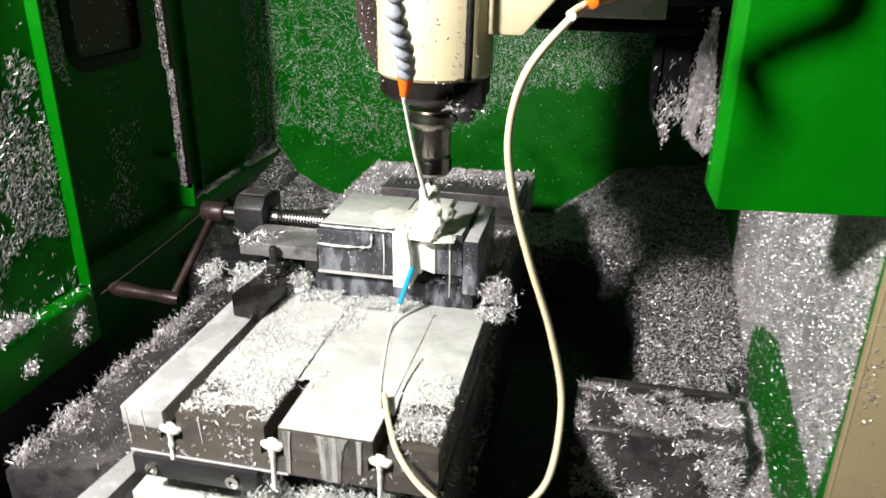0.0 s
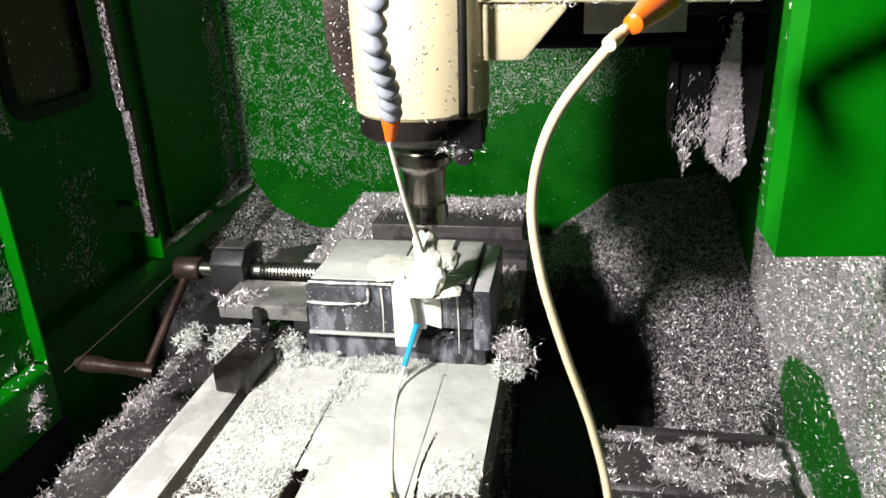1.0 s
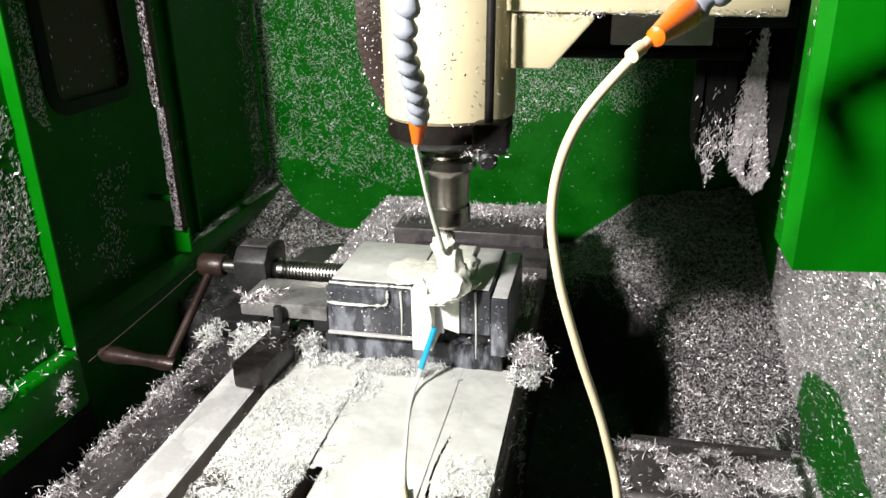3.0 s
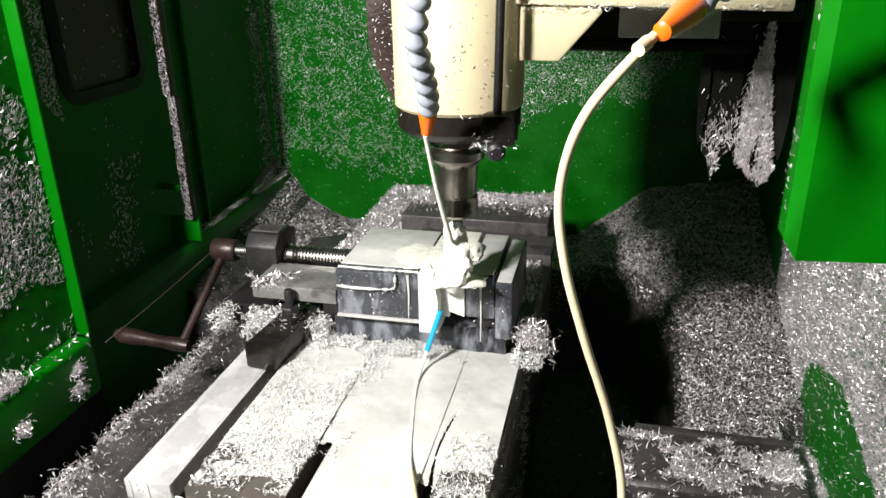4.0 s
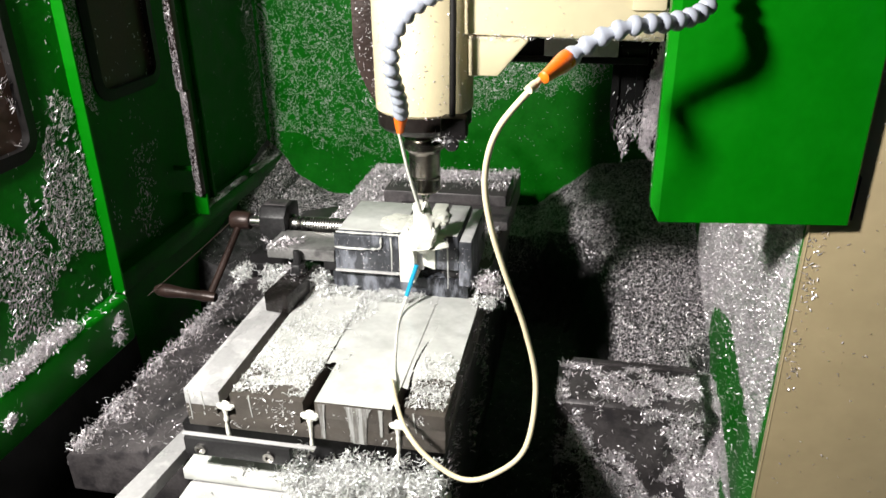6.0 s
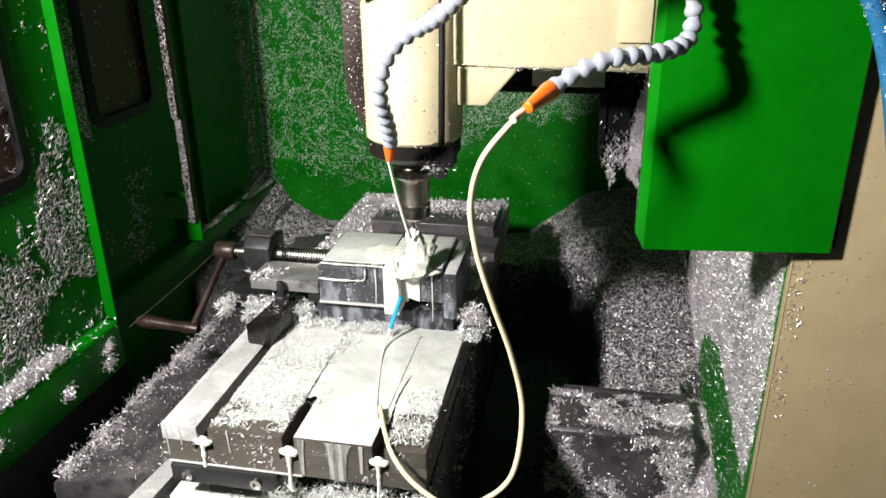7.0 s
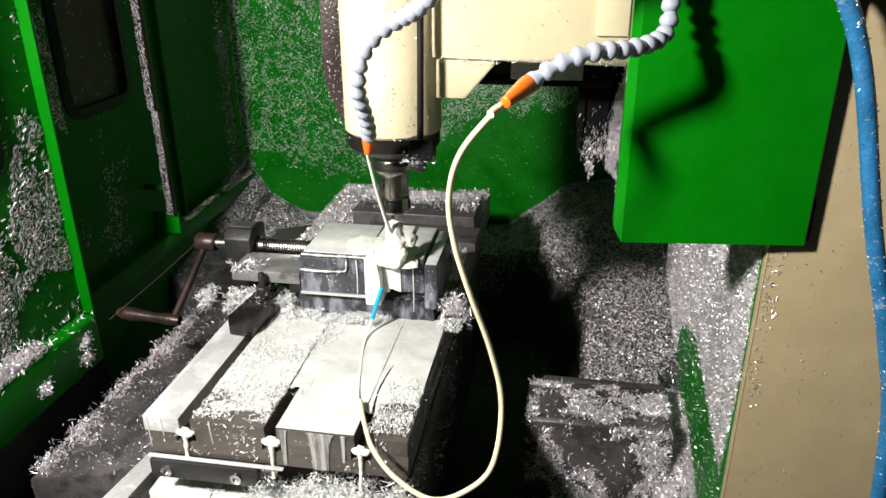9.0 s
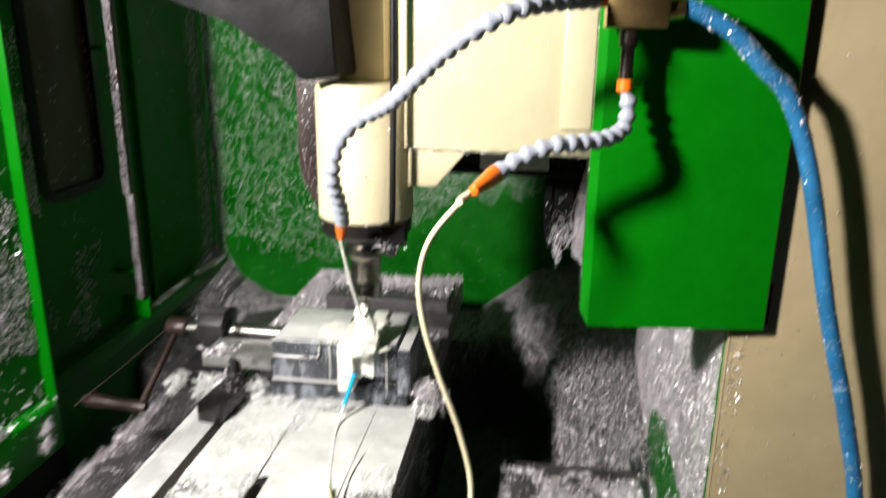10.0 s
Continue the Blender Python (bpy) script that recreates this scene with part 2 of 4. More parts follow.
def sheet(bm, xs, ys, height):
    """A grid of heights over x and y."""
    rows = [[bm.verts.new((x, y, float(height(np.array(x), np.array(y))))) for x in xs] for y in ys]
    for a, b in zip(rows, rows[1:]):
        for i in range(len(xs) - 1):
            bm.faces.new((a[i], a[i + 1], b[i + 1], b[i]))
    return bm


RIDERS = []


def rides(ob):
    """Things that travel with the milling table."""
    RIDERS.append(ob)
    return ob


def island(x0, x1, y0, y1, level, keep, step=0.0045, thick=0.0022, seed=0):
    """A puddle with an uneven outline and a raised, rounded rim."""
    bm = bmesh.new()
    nx, ny = int((x1 - x0) / step) + 1, int((y1 - y0) / step) + 1
    xs, ys = np.linspace(x0, x1, nx), np.linspace(y0, y1, ny)
    gx, gy = np.meshgrid(xs, ys)
    d = keep(gx, gy)
    z = level + thick * np.clip(d * 4, 0, 1) ** 0.5 + 0.0012 * (rough_noise(gx * 60, gy * 60, seed) - 0.5)
    vs = {}

    def vert(i, j):
        if (i, j) not in vs:
            vs[(i, j)] = bm.verts.new((gx[j, i], gy[j, i], z[j, i]))
        return vs[(i, j)]
    for j in range(ny - 1):
        for i in range(nx - 1):
            if min(d[j, i], d[j, i + 1], d[j + 1, i], d[j + 1, i + 1]) > 0:
                bm.faces.new((vert(i, j), vert(i + 1, j), vert(i + 1, j + 1), vert(i, j + 1)))
    return bm




# ---- hall and enclosure ----
part("floor", boxed(-3.5, 3.5, -3.5, 3.5, -0.1, 0.0, 0), CONCRETE, label="grey concrete workshop floor", category="floor", kind="structure")
part("wall_south", boxed(-3.5, 3.5, -3.6, -3.5, 0, 3.4, 0), PLASTER, label="plain plastered workshop wall", category="wall", kind="structure")
part("wall_west", boxed(-3.6, -3.5, -3.5, 3.5, 0, 3.4, 0), PLASTER, label="plain plastered workshop wall", category="wall", kind="structure")
part("wall_east", boxed(3.5, 3.6, -3.5, 3.5, 0, 3.4, 0), PLASTER, label="plain plastered workshop wall", category="wall", kind="structure")
part("wall_north", boxed(-3.5, 3.5, 3.5, 3.6, 0, 3.4, 0), PLASTER, label="plain plastered workshop wall", category="wall", kind="structure")
part("ceiling", boxed(-3.6, 3.6, -3.6, 3.6, 3.4, 3.5, 0), PLASTER, label="plain plastered workshop ceiling", category="ceiling", kind="structure")

# enclosure of the machine
part("enclosure_wall_far", boxed(-0.95, 0.60, 1.92, 1.95, 0.25, 1.95, 0.001), GREEN_WALL, label="green painted sheet steel wall splashed with chips", category="machine wall", kind="structure")
part("enclosure_wall_right", boxed(0.304, 0.334, 0.79, 1.92, 0.25, 1.95, 0.001), GREEN_WALL, label="green sheet steel wall caked with metal chips", category="machine wall", kind="structure")
# Pan coloured matt black so the shadow beside the table stays black.
part("enclosure_floor", boxed(-0.95, 0.296, 0.0, 1.92, 0.22, 0.26, 0.001), MATT, label="matt black chip pan under the table, darkened for the shadow there", category="machine floor", kind="structure")
part("enclosure_wall_left", boxed(-0.97, -0.93, 0.0, 1.92, 0.45, 1.95, 0.001), GREEN_WALL, label="dark green sheet steel wall", category="machine wall", kind="structure")

# the beige casing beside the box
casing = thing("machine_casing", "beige enamelled machine casing panel with stray chips", "machine panel")
bm = bmesh.new()
prism(bm, [(0.3045, 0.35), (0.95, 0.35), (0.95, 1.95), (0.3045, 1.95)], 0.775, 0.79, "y", 0.0015)
part("panel", bm, BEIGE, casing)
part("rolled_edge", tube(bmesh.new(), [Vector((0.3053, 0.7757, z)) for z in (0.36, 0.9, 1.4, 1.94)], 0.0014, 10), BEIGE, casing)


def sliding_door(name, label, x, y0, y1, z0, z1, win, flange):
    """A door leaf with a rounded window, its rubber seal and a folded edge."""
    d = thing(name, label, "machine door", kind="structure")
    a0, a1, b0, b1 = win
    r = 0.035

    def ring(grow):
        out = []
        for cy, cz, s in ((a1 - r, b1 - r, 0), (a0 + r, b1 - r, 90), (a0 + r, b0 + r, 180), (a1 - r, b0 + r, 270)):
            for k in range(7):
                an = radians(s + 15 * k)
                out.append((cy + (r + grow) * math.cos(an), cz + (r + grow) * math.sin(an)))
        return out
    bm = bmesh.new()
    outer = [(y1, z1), (y0, z1), (y0, z0), (y1, z0)]
    rim = ring(0.004)
    for xx in (x, x - 0.025):
        ov = [bm.verts.new((xx, a, b)) for a, b in outer]
        rv = [bm.verts.new((xx, a, b)) for a, b in rim]
        for q in range(4):
            seg = rv[q * 7:q * 7 + 7]
            for k in range(6):
                bm.faces.new((ov[q], seg[k], seg[k + 1]))
            bm.faces.new((ov[q], seg[6], rv[(q * 7 + 7) % 28], ov[(q + 1) % 4]))
    part("leaf", bm, GREEN_WALL, d)
    bm = bmesh.new()
    big, small = ring(0.012), ring(-0.010)
    for i in range(28):
        j = (i + 1) % 28
        p = [(x + 0.004, *big[i]), (x + 0.004, *big[j]), (x + 0.007, *small[j]), (x + 0.007, *small[i])]
        q = [(x - 0.012, *big[i]), (x - 0.012, *big[j]), (x - 0.012, *small[j]), (x - 0.012, *small[i])]
        pv, qv = [bm.verts.new(v) for v in p], [bm.verts.new(v) for v in q]
        bm.faces.new(pv)
        bm.faces.new((pv[0], pv[1], qv[1], qv[0]))
        bm.faces.new((pv[2], pv[3], qv[3], qv[2]))
    bmesh.ops.remove_doubles(bm, verts=bm.verts, dist=1e-5)
    part("seal", bm, RUBBER, d, "black rubber window seal")
    part("pane", prism(bmesh.new(), ring(0.0), x - 0.012, x - 0.007, "x"), WINDOW, d, "grimy dark window pane")
    if flange:
        part("edge_fold", boxed(x - 0.02, x + flange, y1, y1 + 0.006, z0, z1, 0.0015), GREEN, d, "bright green folded edge")
    return d


near_door = sliding_door("door_1", "green sliding machine door with a dark window, chips stuck to it", -0.862, 0.30, 1.006, 0.770, 1.95, (0.62, 0.890, 1.095, 1.55), 0.022)
far_door = sliding_door("door_2", "dark green sliding machine door with a rounded window", -0.915, 1.03, 1.52, 0.775, 1.95, (1.155, 1.368, 1.118, 1.60), 0.0)
part("pull_rail", boxed(-0.866, -0.850, 1.352, 1.374, 1.09, 1.95, 0.003), BROWN, far_door, "rusty brown handle rail")
part("rail_tail", boxed(-0.868, -0.852, 1.366, 1.386, 0.84, 1.088, 0.003), BROWN, far_door, "rusty brown handle rail")
for z in (0.90, 1.4):
    part("rail_bracket", boxed(-0.916, -0.866, 1.366, 1.373, z, z + 0.012, 0.001), GREEN_WALL, far_door)
part("foot_stop", boxed(-0.915, -0.852, 1.384, 1.392, 0.785, 0.838, 0.0015), GREEN, far_door)
part("edge_fold", boxed(-0.92, -0.903, 1.512, 1.522, 0.775, 1.95, 0.0015), GREEN_WALL, far_door)

sill = thing("door_sill", "green folded steel door sill heaped with chips", "door sill", kind="structure")
part("near_shelf", boxed(-0.93, -0.832, 0.20, 1.004, 0.672, 0.772, 0.009, 4), GREEN, sill)
# matt black below the green shelf; the far skirt is green
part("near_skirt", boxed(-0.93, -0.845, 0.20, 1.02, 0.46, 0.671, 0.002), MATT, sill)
part("far_shelf", boxed(-0.93, -0.884, 1.022, 1.915, 0.735, 0.778, 0.003), GREEN_WALL, sill)
part("far_skirt", boxed(-0.93, -0.90, 1.022, 1.915, 0.46, 0.734, 0.002), GREEN_WALL, sill)

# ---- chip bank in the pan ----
# edge of the pit that deepens the table's shadow on the bank
def shadow_pit_edge(y):
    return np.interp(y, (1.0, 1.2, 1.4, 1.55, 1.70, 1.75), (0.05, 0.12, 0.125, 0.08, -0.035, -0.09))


def bank_height(x, y):
    back = np.interp(x, (-0.93, -0.88, -0.84, -0.73, -0.64, -0.30, -0.107, -0.044, 0.046, 0.136, 0.30), (0.81, 0.76, 0.70, 0.655, 0.64, 0.63, 0.645, 0.695, 0.775, 0.80, 0.82))
    fore = np.interp(x, (-0.93, -0.5, -0.1, 0.03, 0.15, 0.27, 0.30), (0.64, 0.60, 0.575, 0.585, 0.60, 0.605, 0.60))
    s = np.clip((y - 1.12) / 0.80, 0, 1)
    h = fore + (back - fore) * s ** 1.1
    h = h - 0.14 * np.clip((1.24 - y) / 0.10, 0, 1) * np.clip((x - 0.255) / 0.03, 0, 1)
    h = h - 0.35 * np.clip((1.38 - y) / 0.06, 0, 1) * np.clip((-0.50 - x) / 0.04, 0, 1)
    # pit sunk along the table, added to deepen its shadow
    h = h - 0.22 * np.clip((shadow_pit_edge(y) - x) / 0.06, 0, 1) * np.clip((x + 0.45) / 0.05, 0, 1) * np.clip((1.74 - y) / 0.1, 0, 1)
    return h + 0.030 * (rough_noise(x * 7, y * 7, 4) - 0.5) + 0.012 * (rough_noise(x * 26, y * 26, 14) - 0.5)


part("chip_bank", sheet(bmesh.new(), np.linspace(-0.93, 0.305, 90), np.linspace(1.0, 1.925, 76), bank_height), CHIP_BED, label="heap of packed aluminium chips in the pan, its colour darkened with the shade between them", category="chip heap", kind="stuff")


def on_height(n, x0, x1, y0, y1, height, keep=None):
    x, y = RNG.uniform(x0, x1, n), RNG.uniform(y0, y1, n)
    if keep is not None:
        k = keep(x, y) > RNG.uniform(0, 1, n)
        x, y = x[k], y[k]
    e = 0.004
    z = height(x, y)
    nx, ny = -(height(x + e, y) - z) / e, -(height(x, y + e) - z) / e
    return np.stack([x, y, z], 1), np.stack([nx, ny, np.ones_like(x)], 1)


def flat(z):
    return lambda x, y: np.full_like(x, z)


# hardly any chips in that pit, so the shadow stays black
p, nrm = on_height(200000, -0.92, 0.303, 1.01, 1.92, bank_height, lambda x, y: np.where(x > shadow_pit_edge(y) - 0.015, 1.0, np.where((x > -0.45) & (y < 1.70), 0.012, np.where(y > np.interp(x, (-0.72, -0.60), (1.62, 1.40)), 0.85, 0.03))))
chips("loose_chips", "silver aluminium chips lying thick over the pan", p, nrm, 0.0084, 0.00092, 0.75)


def on_wall(n, axis, at, a0, a1, z0, z1, keep, sign=1):
    a, z = RNG.uniform(a0, a1, n), RNG.uniform(z0, z1, n)
    k = keep(a, z) > RNG.uniform(0, 1, n)
    a, z = a[k], z[k]
    f = np.full_like(a, at)
    o = np.zeros_like(a)
    if axis == "x":
        return np.stack([f, a, z], 1), np.stack([o + sign, o, o], 1)
    return np.stack([a, f, z], 1), np.stack([o, o + sign, o], 1)


p, nrm = on_wall(1500, "y", 1.351, -0.866, -0.850, 1.09, 1.6, lambda a, z: np.full_like(a, 0.8), -1)
chips("rail_chips", "fine chips coating the handle rail", p, nrm, 0.0045, 0.0012, 0.5, (0, 0, 1))
p, nrm = on_wall(1100, "y", 1.365, -0.868, -0.852, 0.84, 1.088, lambda a, z: np.full_like(a, 0.8), -1)
chips("rail_chips", "fine chips coating the handle rail", p, nrm, 0.0045, 0.0012, 0.5, (0, 0, 1))


# right wall, thick but for a bare green streak
def right_cover(y, z):
    wob = 0.03 * (rough_noise(y * 16, z * 16, 17) - 0.5)
    low_edge = np.interp(y, (0.80, 0.92, 1.01, 1.20, 1.29), (0.50, 0.555, 0.585, 0.565, 0.600))
    high_edge = np.interp(y, (0.80, 0.888, 0.985, 1.071, 1.12, 1.189, 1.26, 1.32), (0.700, 0.722, 0.738, 0.764, 0.764, 0.742, 0.70, 0.64))
    streak = (z < high_edge + wob) & (z > low_edge + wob) & (y < 1.27 + wob)
    low = y < 0.790 + np.clip(0.86 - z, 0, 1) * 0.12
    return np.where(streak | low, 0.03, 1.0) * np.clip((1.22 - z) / 0.1, 0, 1)


p, nrm = on_wall(125000, "x", 0.3035, 0.792, 1.55, 0.52, 1.20, right_cover, -1)
chips("wall_chips", "silver aluminium chips caked on the green wall", p, nrm, 0.0085, 0.00125, 0.85, (0, 0, 0.8))


# far wall, speckled above a bare green band
def far_cover(x, z):
    edge = np.interp(x, (-0.93, -0.86, -0.75, -0.60, -0.45, -0.35, -0.25, -0.19, -0.14, -0.075, -0.045, 0.0, 0.05, 0.09, 0.14), (0.80, 0.82, 0.79, 0.77, 0.80, 0.86, 0.915, 0.95, 0.985, 0.945, 1.0, 0.965, 1.0, 1.05, 1.2))
    edge = edge + 0.07 * (rough_noise(x * 18, z * 18, 2) - 0.5)
    above = np.clip((z - edge) / 0.03, 0, 1)
    thick = np.clip((x + 0.36) / 0.08, 0, 1)
    clump = np.clip((rough_noise(x * 70, z * 55, 9) - 0.30) * (3.2 + 4 * thick), 0.16 + 0.4 * thick, 1) * (0.72 + 0.28 * thick)
    corner = np.clip((-0.880 - x + 0.03 * (rough_noise(x * 3, z * 20, 4) - 0.5)) / 0.02, 0, 1)
    # chips fade out past x = 0.07 to draw the shadow on that side
    return np.clip(above * clump + corner, 0.012, 1) * np.clip((0.17 - x) / 0.10, 0, 1)


p, nrm = on_wall(125000, "y", 1.9195, -0.92, 0.29, 0.66, 1.6, far_cover, -1)
chips("splashed_chips", "silver chips splashed over the green far wall", p, nrm, 0.0046, 0.00085, 0.45, (0, 0, 0.3))


# left doors
def near_cover(y, z):
    patch = rough_noise(y * 22, z * 13, 12)
    limit = np.interp(y, (0.6, 0.80, 0.88, 0.95, 1.0), (0.98, 1.05, 1.06, 1.16, 1.25))
    floor_line = np.interp(y, (0.6, 0.78, 0.86, 0.93, 1.0), (0.78, 0.80, 0.86, 0.87, 0.85))
    dense = np.clip((limit - z) / 0.10, 0, 1) * np.clip((z - floor_line) / 0.03, 0, 1)
    return np.clip((patch - 0.60 + 0.36 * dense) * 6, 0.012, 1)


p, nrm = on_wall(42000, "x", -0.8615, 0.35, 1.003, 0.775, 1.45, near_cover, 1)
chips("door_chips", "silver chips stuck on the green door", p, nrm, 0.0095, 0.0014, 0.6, (0, 0, 0.9))


def far_door_cover(y, z):
    patch = rough_noise(y * 12, z * 9, 22)
    return np.clip((patch - 0.50) * 4, 0.0, 0.8) * np.where((z < 0.99) & (y > 1.12), 1, 0.06)


p, nrm = on_wall(2600, "x", -0.9145, 1.088, 1.138, 1.09, 1.45, lambda y, z: np.clip((rough_noise(y * 60, z * 14, 23) - 0.30) * 3, 0, 1) * np.clip((y - np.interp(z, (1.09, 1.13, 1.45), (1.128, 1.098, 1.108))) / 0.006, 0, 1), 1)
chips("door_dust", "grey chip dust caked beside the window seal", p, nrm, 0.0040, 0.0010, 0.5, (0, 0, 0.8))
p, nrm = on_wall(4200, "x", -0.9195, 1.17, 1.367, 1.119, 1.45, lambda y, z: np.clip((y - 1.352) / 0.008, 0, 1) + np.clip((1.128 - z) / 0.008, 0, 1) * np.clip((y - 1.25) / 0.08, 0, 1) + np.clip((0.042 - np.hypot(y - 1.367, z - 1.119)) / 0.03, 0, 1) + 0.01, 1)
chips("pane_chips", "chips packed along the edge of the dark window", p, nrm, 0.0050, 0.0011, 0.5, (0, 0, 0.8))
p, nrm = on_height(2600, -0.910, -0.885, 1.40, 1.90, flat(0.779), lambda x, y: np.clip((rough_noise(x * 40, y * 20, 24) - 0.40) * 5, 0, 1))
chips("sill_chips", "chips lying along the shaded sill", p, nrm, 0.006, 0.0012, 0.7)
p, nrm = on_wall(9000, "x", -0.9145, 1.04, 1.51, 0.78, 1.4, far_door_cover, 1)
chips("door_chips", "chips stuck on the shaded far door", p, nrm, 0.007, 0.0015, 0.35, (0, 0, 1.2))


def corner_cover(y, z):
    return np.clip((y - 1.84 + 0.04 * rough_noise(y * 3, z * 14, 3)) / 0.05, 0.01, 1)


p, nrm = on_wall(12000, "x", -0.9295, 1.53, 1.918, 0.79, 1.6, corner_cover, 1)
chips("corner_chips", "chips packed in the corner of the enclosure", p, nrm, 0.006, 0.0011, 0.5, (0, 0, 1.0))
p, nrm = on_height(9000, -0.862, -0.834, 0.25, 1.0, flat(0.773), lambda x, y: np.clip((rough_noise(y * 14, x * 9, 31) - 0.30) * 4, 0, 1) * np.clip((0.875 - y) / 0.03, 0.02, 1))
chips("sill_chips", "heap of chips along the door sill", p + np.abs(RNG.normal(size=p.shape)) * (0.003, 0.0, 0.011), nrm, 0.011, 0.0011, 0.9, None, None, 4)
p, nrm = on_wall(2200, "x", -0.8315, 0.30, 1.0, 0.70, 0.77, lambda y, z: np.clip((rough_noise(y * 16, z * 9, 41) - 0.68) * 4, 0.01, 1), 1)
chips("sill_chips", "clumps of chips hanging on the door sill", p, nrm, 0.008, 0.0016, 0.8, (0, 0, 1))

# ---- green junction box on the casing ----
jbox = thing("junction_box", "glossy green painted steel box on the casing", "machine box")
bm = bmesh.new()
prism(bm, [(0.120, 0.733), (0.339, 0.756), (0.341, 0.758), (0.341, 0.774), (0.114, 0.774), (0.110, 0.768), (0.110, 0.742)], 1.096, 1.80, "z")
for v in bm.verts:
    if v.co.z < 1.2 and v.co.x < 0.1145:
        v.co.z += 0.016
part("body", bm, GREEN, jbox)
# Black strip standing in for the shaded gap between box and casing.
part("gap_shade", boxed(0.342, 0.346, 0.762, 0.7745, 1.10, 1.155, 0.001), RUBBER, jbox)
part("back_bracket", boxed(0.30, 0.33, 0.7745, 0.80, 1.2, 1.7, 0.001), BLACK, jbox)

p, nrm = on_wall(260, "x", 0.1093, 0.742, 0.768, 1.12, 1.50, lambda y, z: np.clip((rough_noise(y * 90, z * 25, 181) - 0.45) * 4, 0.05, 1), -1)
chips("box_chips", "fine chips stuck on the edge of the green box", p, nrm, 0.0040, 0.0009, 0.5, (0, 0, 1))

# ---- way cover and saddle ----
cover = thing("way_cover", "dark sheet steel way cover strewn with chips", "way cover")
bm = bmesh.new()
prism(bm, [(-0.775, 0.572), (-0.538, 0.572), (-0.538, 0.676), (-0.56, 0.682), (-0.768, 0.646), (-0.775, 0.638)], 0.690, 1.30, "y", 0.002)
part("near_leaf", bm, WAY, cover)
bm = bmesh.new()
prism(bm, [(-0.79, 0.56), (-0.50, 0.56), (-0.50, 0.690), (-0.58, 0.696), (-0.775, 0.655), (-0.79, 0.645)], 1.30, 1.75, "y", 0.002)
part("far_leaf", bm, WAY, cover)

saddle = thing("saddle", "cast iron saddle and wiper under the table, wet with milky coolant", "machine saddle")
part("body", boxed(-0.530, -0.135, 0.66, 1.45, 0.50, 0.765, 0.004), BLACK, saddle)
part("apron", boxed(-0.500, -0.125, 0.40, 0.66, 0.52, 0.700, 0.004), WETTED, saddle)
part("front_lip", boxed(-0.510, -0.130, 0.612, 0.655, 0.702, 0.722, 0.003), MILK, saddle)
bm = bmesh.new()
prism(bm, [(-0.600, 0.40), (-0.555, 0.40), (-0.530, 0.72), (-0.560, 0.72)], 0.690, 0.712, "z", 0.002)
part("side_strip", bm, WETTED, saddle)
part("wet_lip", boxed(-0.494, -0.300, 0.6045, 0.6115, 0.7905, 0.7930, 0.001), WETTED, saddle)
part("apron_film", island(-0.498, -0.127, 0.402, 0.61, 0.7002, lambda x, y: 0.25 + 0.5 * (rough_noise(x * 22, y * 22, 16) - 0.42), seed=12), MILK, saddle, "milky coolant on the apron")
wiper = part("wiper", boxed(-0.490, -0.335, 0.600, 0.612, 0.762, 0.790, 0.002), BLACK, saddle, "black way wiper")
for x in (-0.465, -0.365):
    part("bolt", lathe(bmesh.new(), [(0.0, 0.0), (0.008, 0.0), (0.008, 0.004), (0.004, 0.0045), (0.004, 0.002), (0, 0.002)], Matrix.Translation((x, 0.600, 0.775)) @ along((0, -1, 0)), 12), STEEL, wiper)

# ---- telescopic cover at the foot of the column ----
ycover = thing("column_cover", "dark steel telescopic cover littered with chips", "way cover")
bm = bmesh.new()
prism(bm, [(0.996, 0.626), (1.004, 0.632), (1.125, 0.634), (1.128, 0.30), (0.996, 0.30)], 0.004, 0.266, "x", 0.0015)
part("upper_leaf", bm, WAY, ycover)
part("top_rib", boxed(0.03, 0.264, 1.118, 1.132, 0.633, 0.640, 0.002), WAY, ycover)
bm = bmesh.new()
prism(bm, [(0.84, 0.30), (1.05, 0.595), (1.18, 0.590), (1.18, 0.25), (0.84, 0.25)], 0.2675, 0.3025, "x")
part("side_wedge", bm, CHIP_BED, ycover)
p, nrm = on_height(9000, 0.006, 0.265, 1.0, 1.12, flat(0.6345), lambda x, y: np.clip((rough_noise(x * 20, y * 34, 51) - 0.52) * 6 + np.clip((x - 0.20) / 0.05, 0, 0.6), 0.02, 1))
chips("cover_chips", "curly chips strewn over the dark cover", p, nrm, 0.0135, 0.0012, 0.8, None, None, 4)
p, nrm = on_wall(16500, "y", 0.9955, 0.006, 0.265, 0.36, 0.63, lambda x, z: np.clip((rough_noise(x * 22, z * 22, 57) - 0.46) * 6 + np.clip((x - 0.20) / 0.04, 0, 0.7), 0.02, 1), -1)
chips("cover_chips", "curly chips clinging to the dark cover", p, nrm, 0.0135, 0.0012, 0.8, None, None, 4)
p, nrm = on_height(13000, 0.245, 0.303, 0.84, 1.18, lambda x, y: np.where(y < 1.05, 0.301 + (y - 0.84) * 1.405, 0.596 - (y - 1.05) * 0.04) + 0.014 * rough_noise(x * 30, y * 30, 66), lambda x, y: np.clip((x - 0.238) / 0.02, 0.1, 1) * np.where((x < 0.267) & (y > 0.99) & (y < 1.13), 0, 1))
chips("cover_chips", "chips wedged beside the dark cover", p, nrm, 0.0095, 0.0012, 0.8)
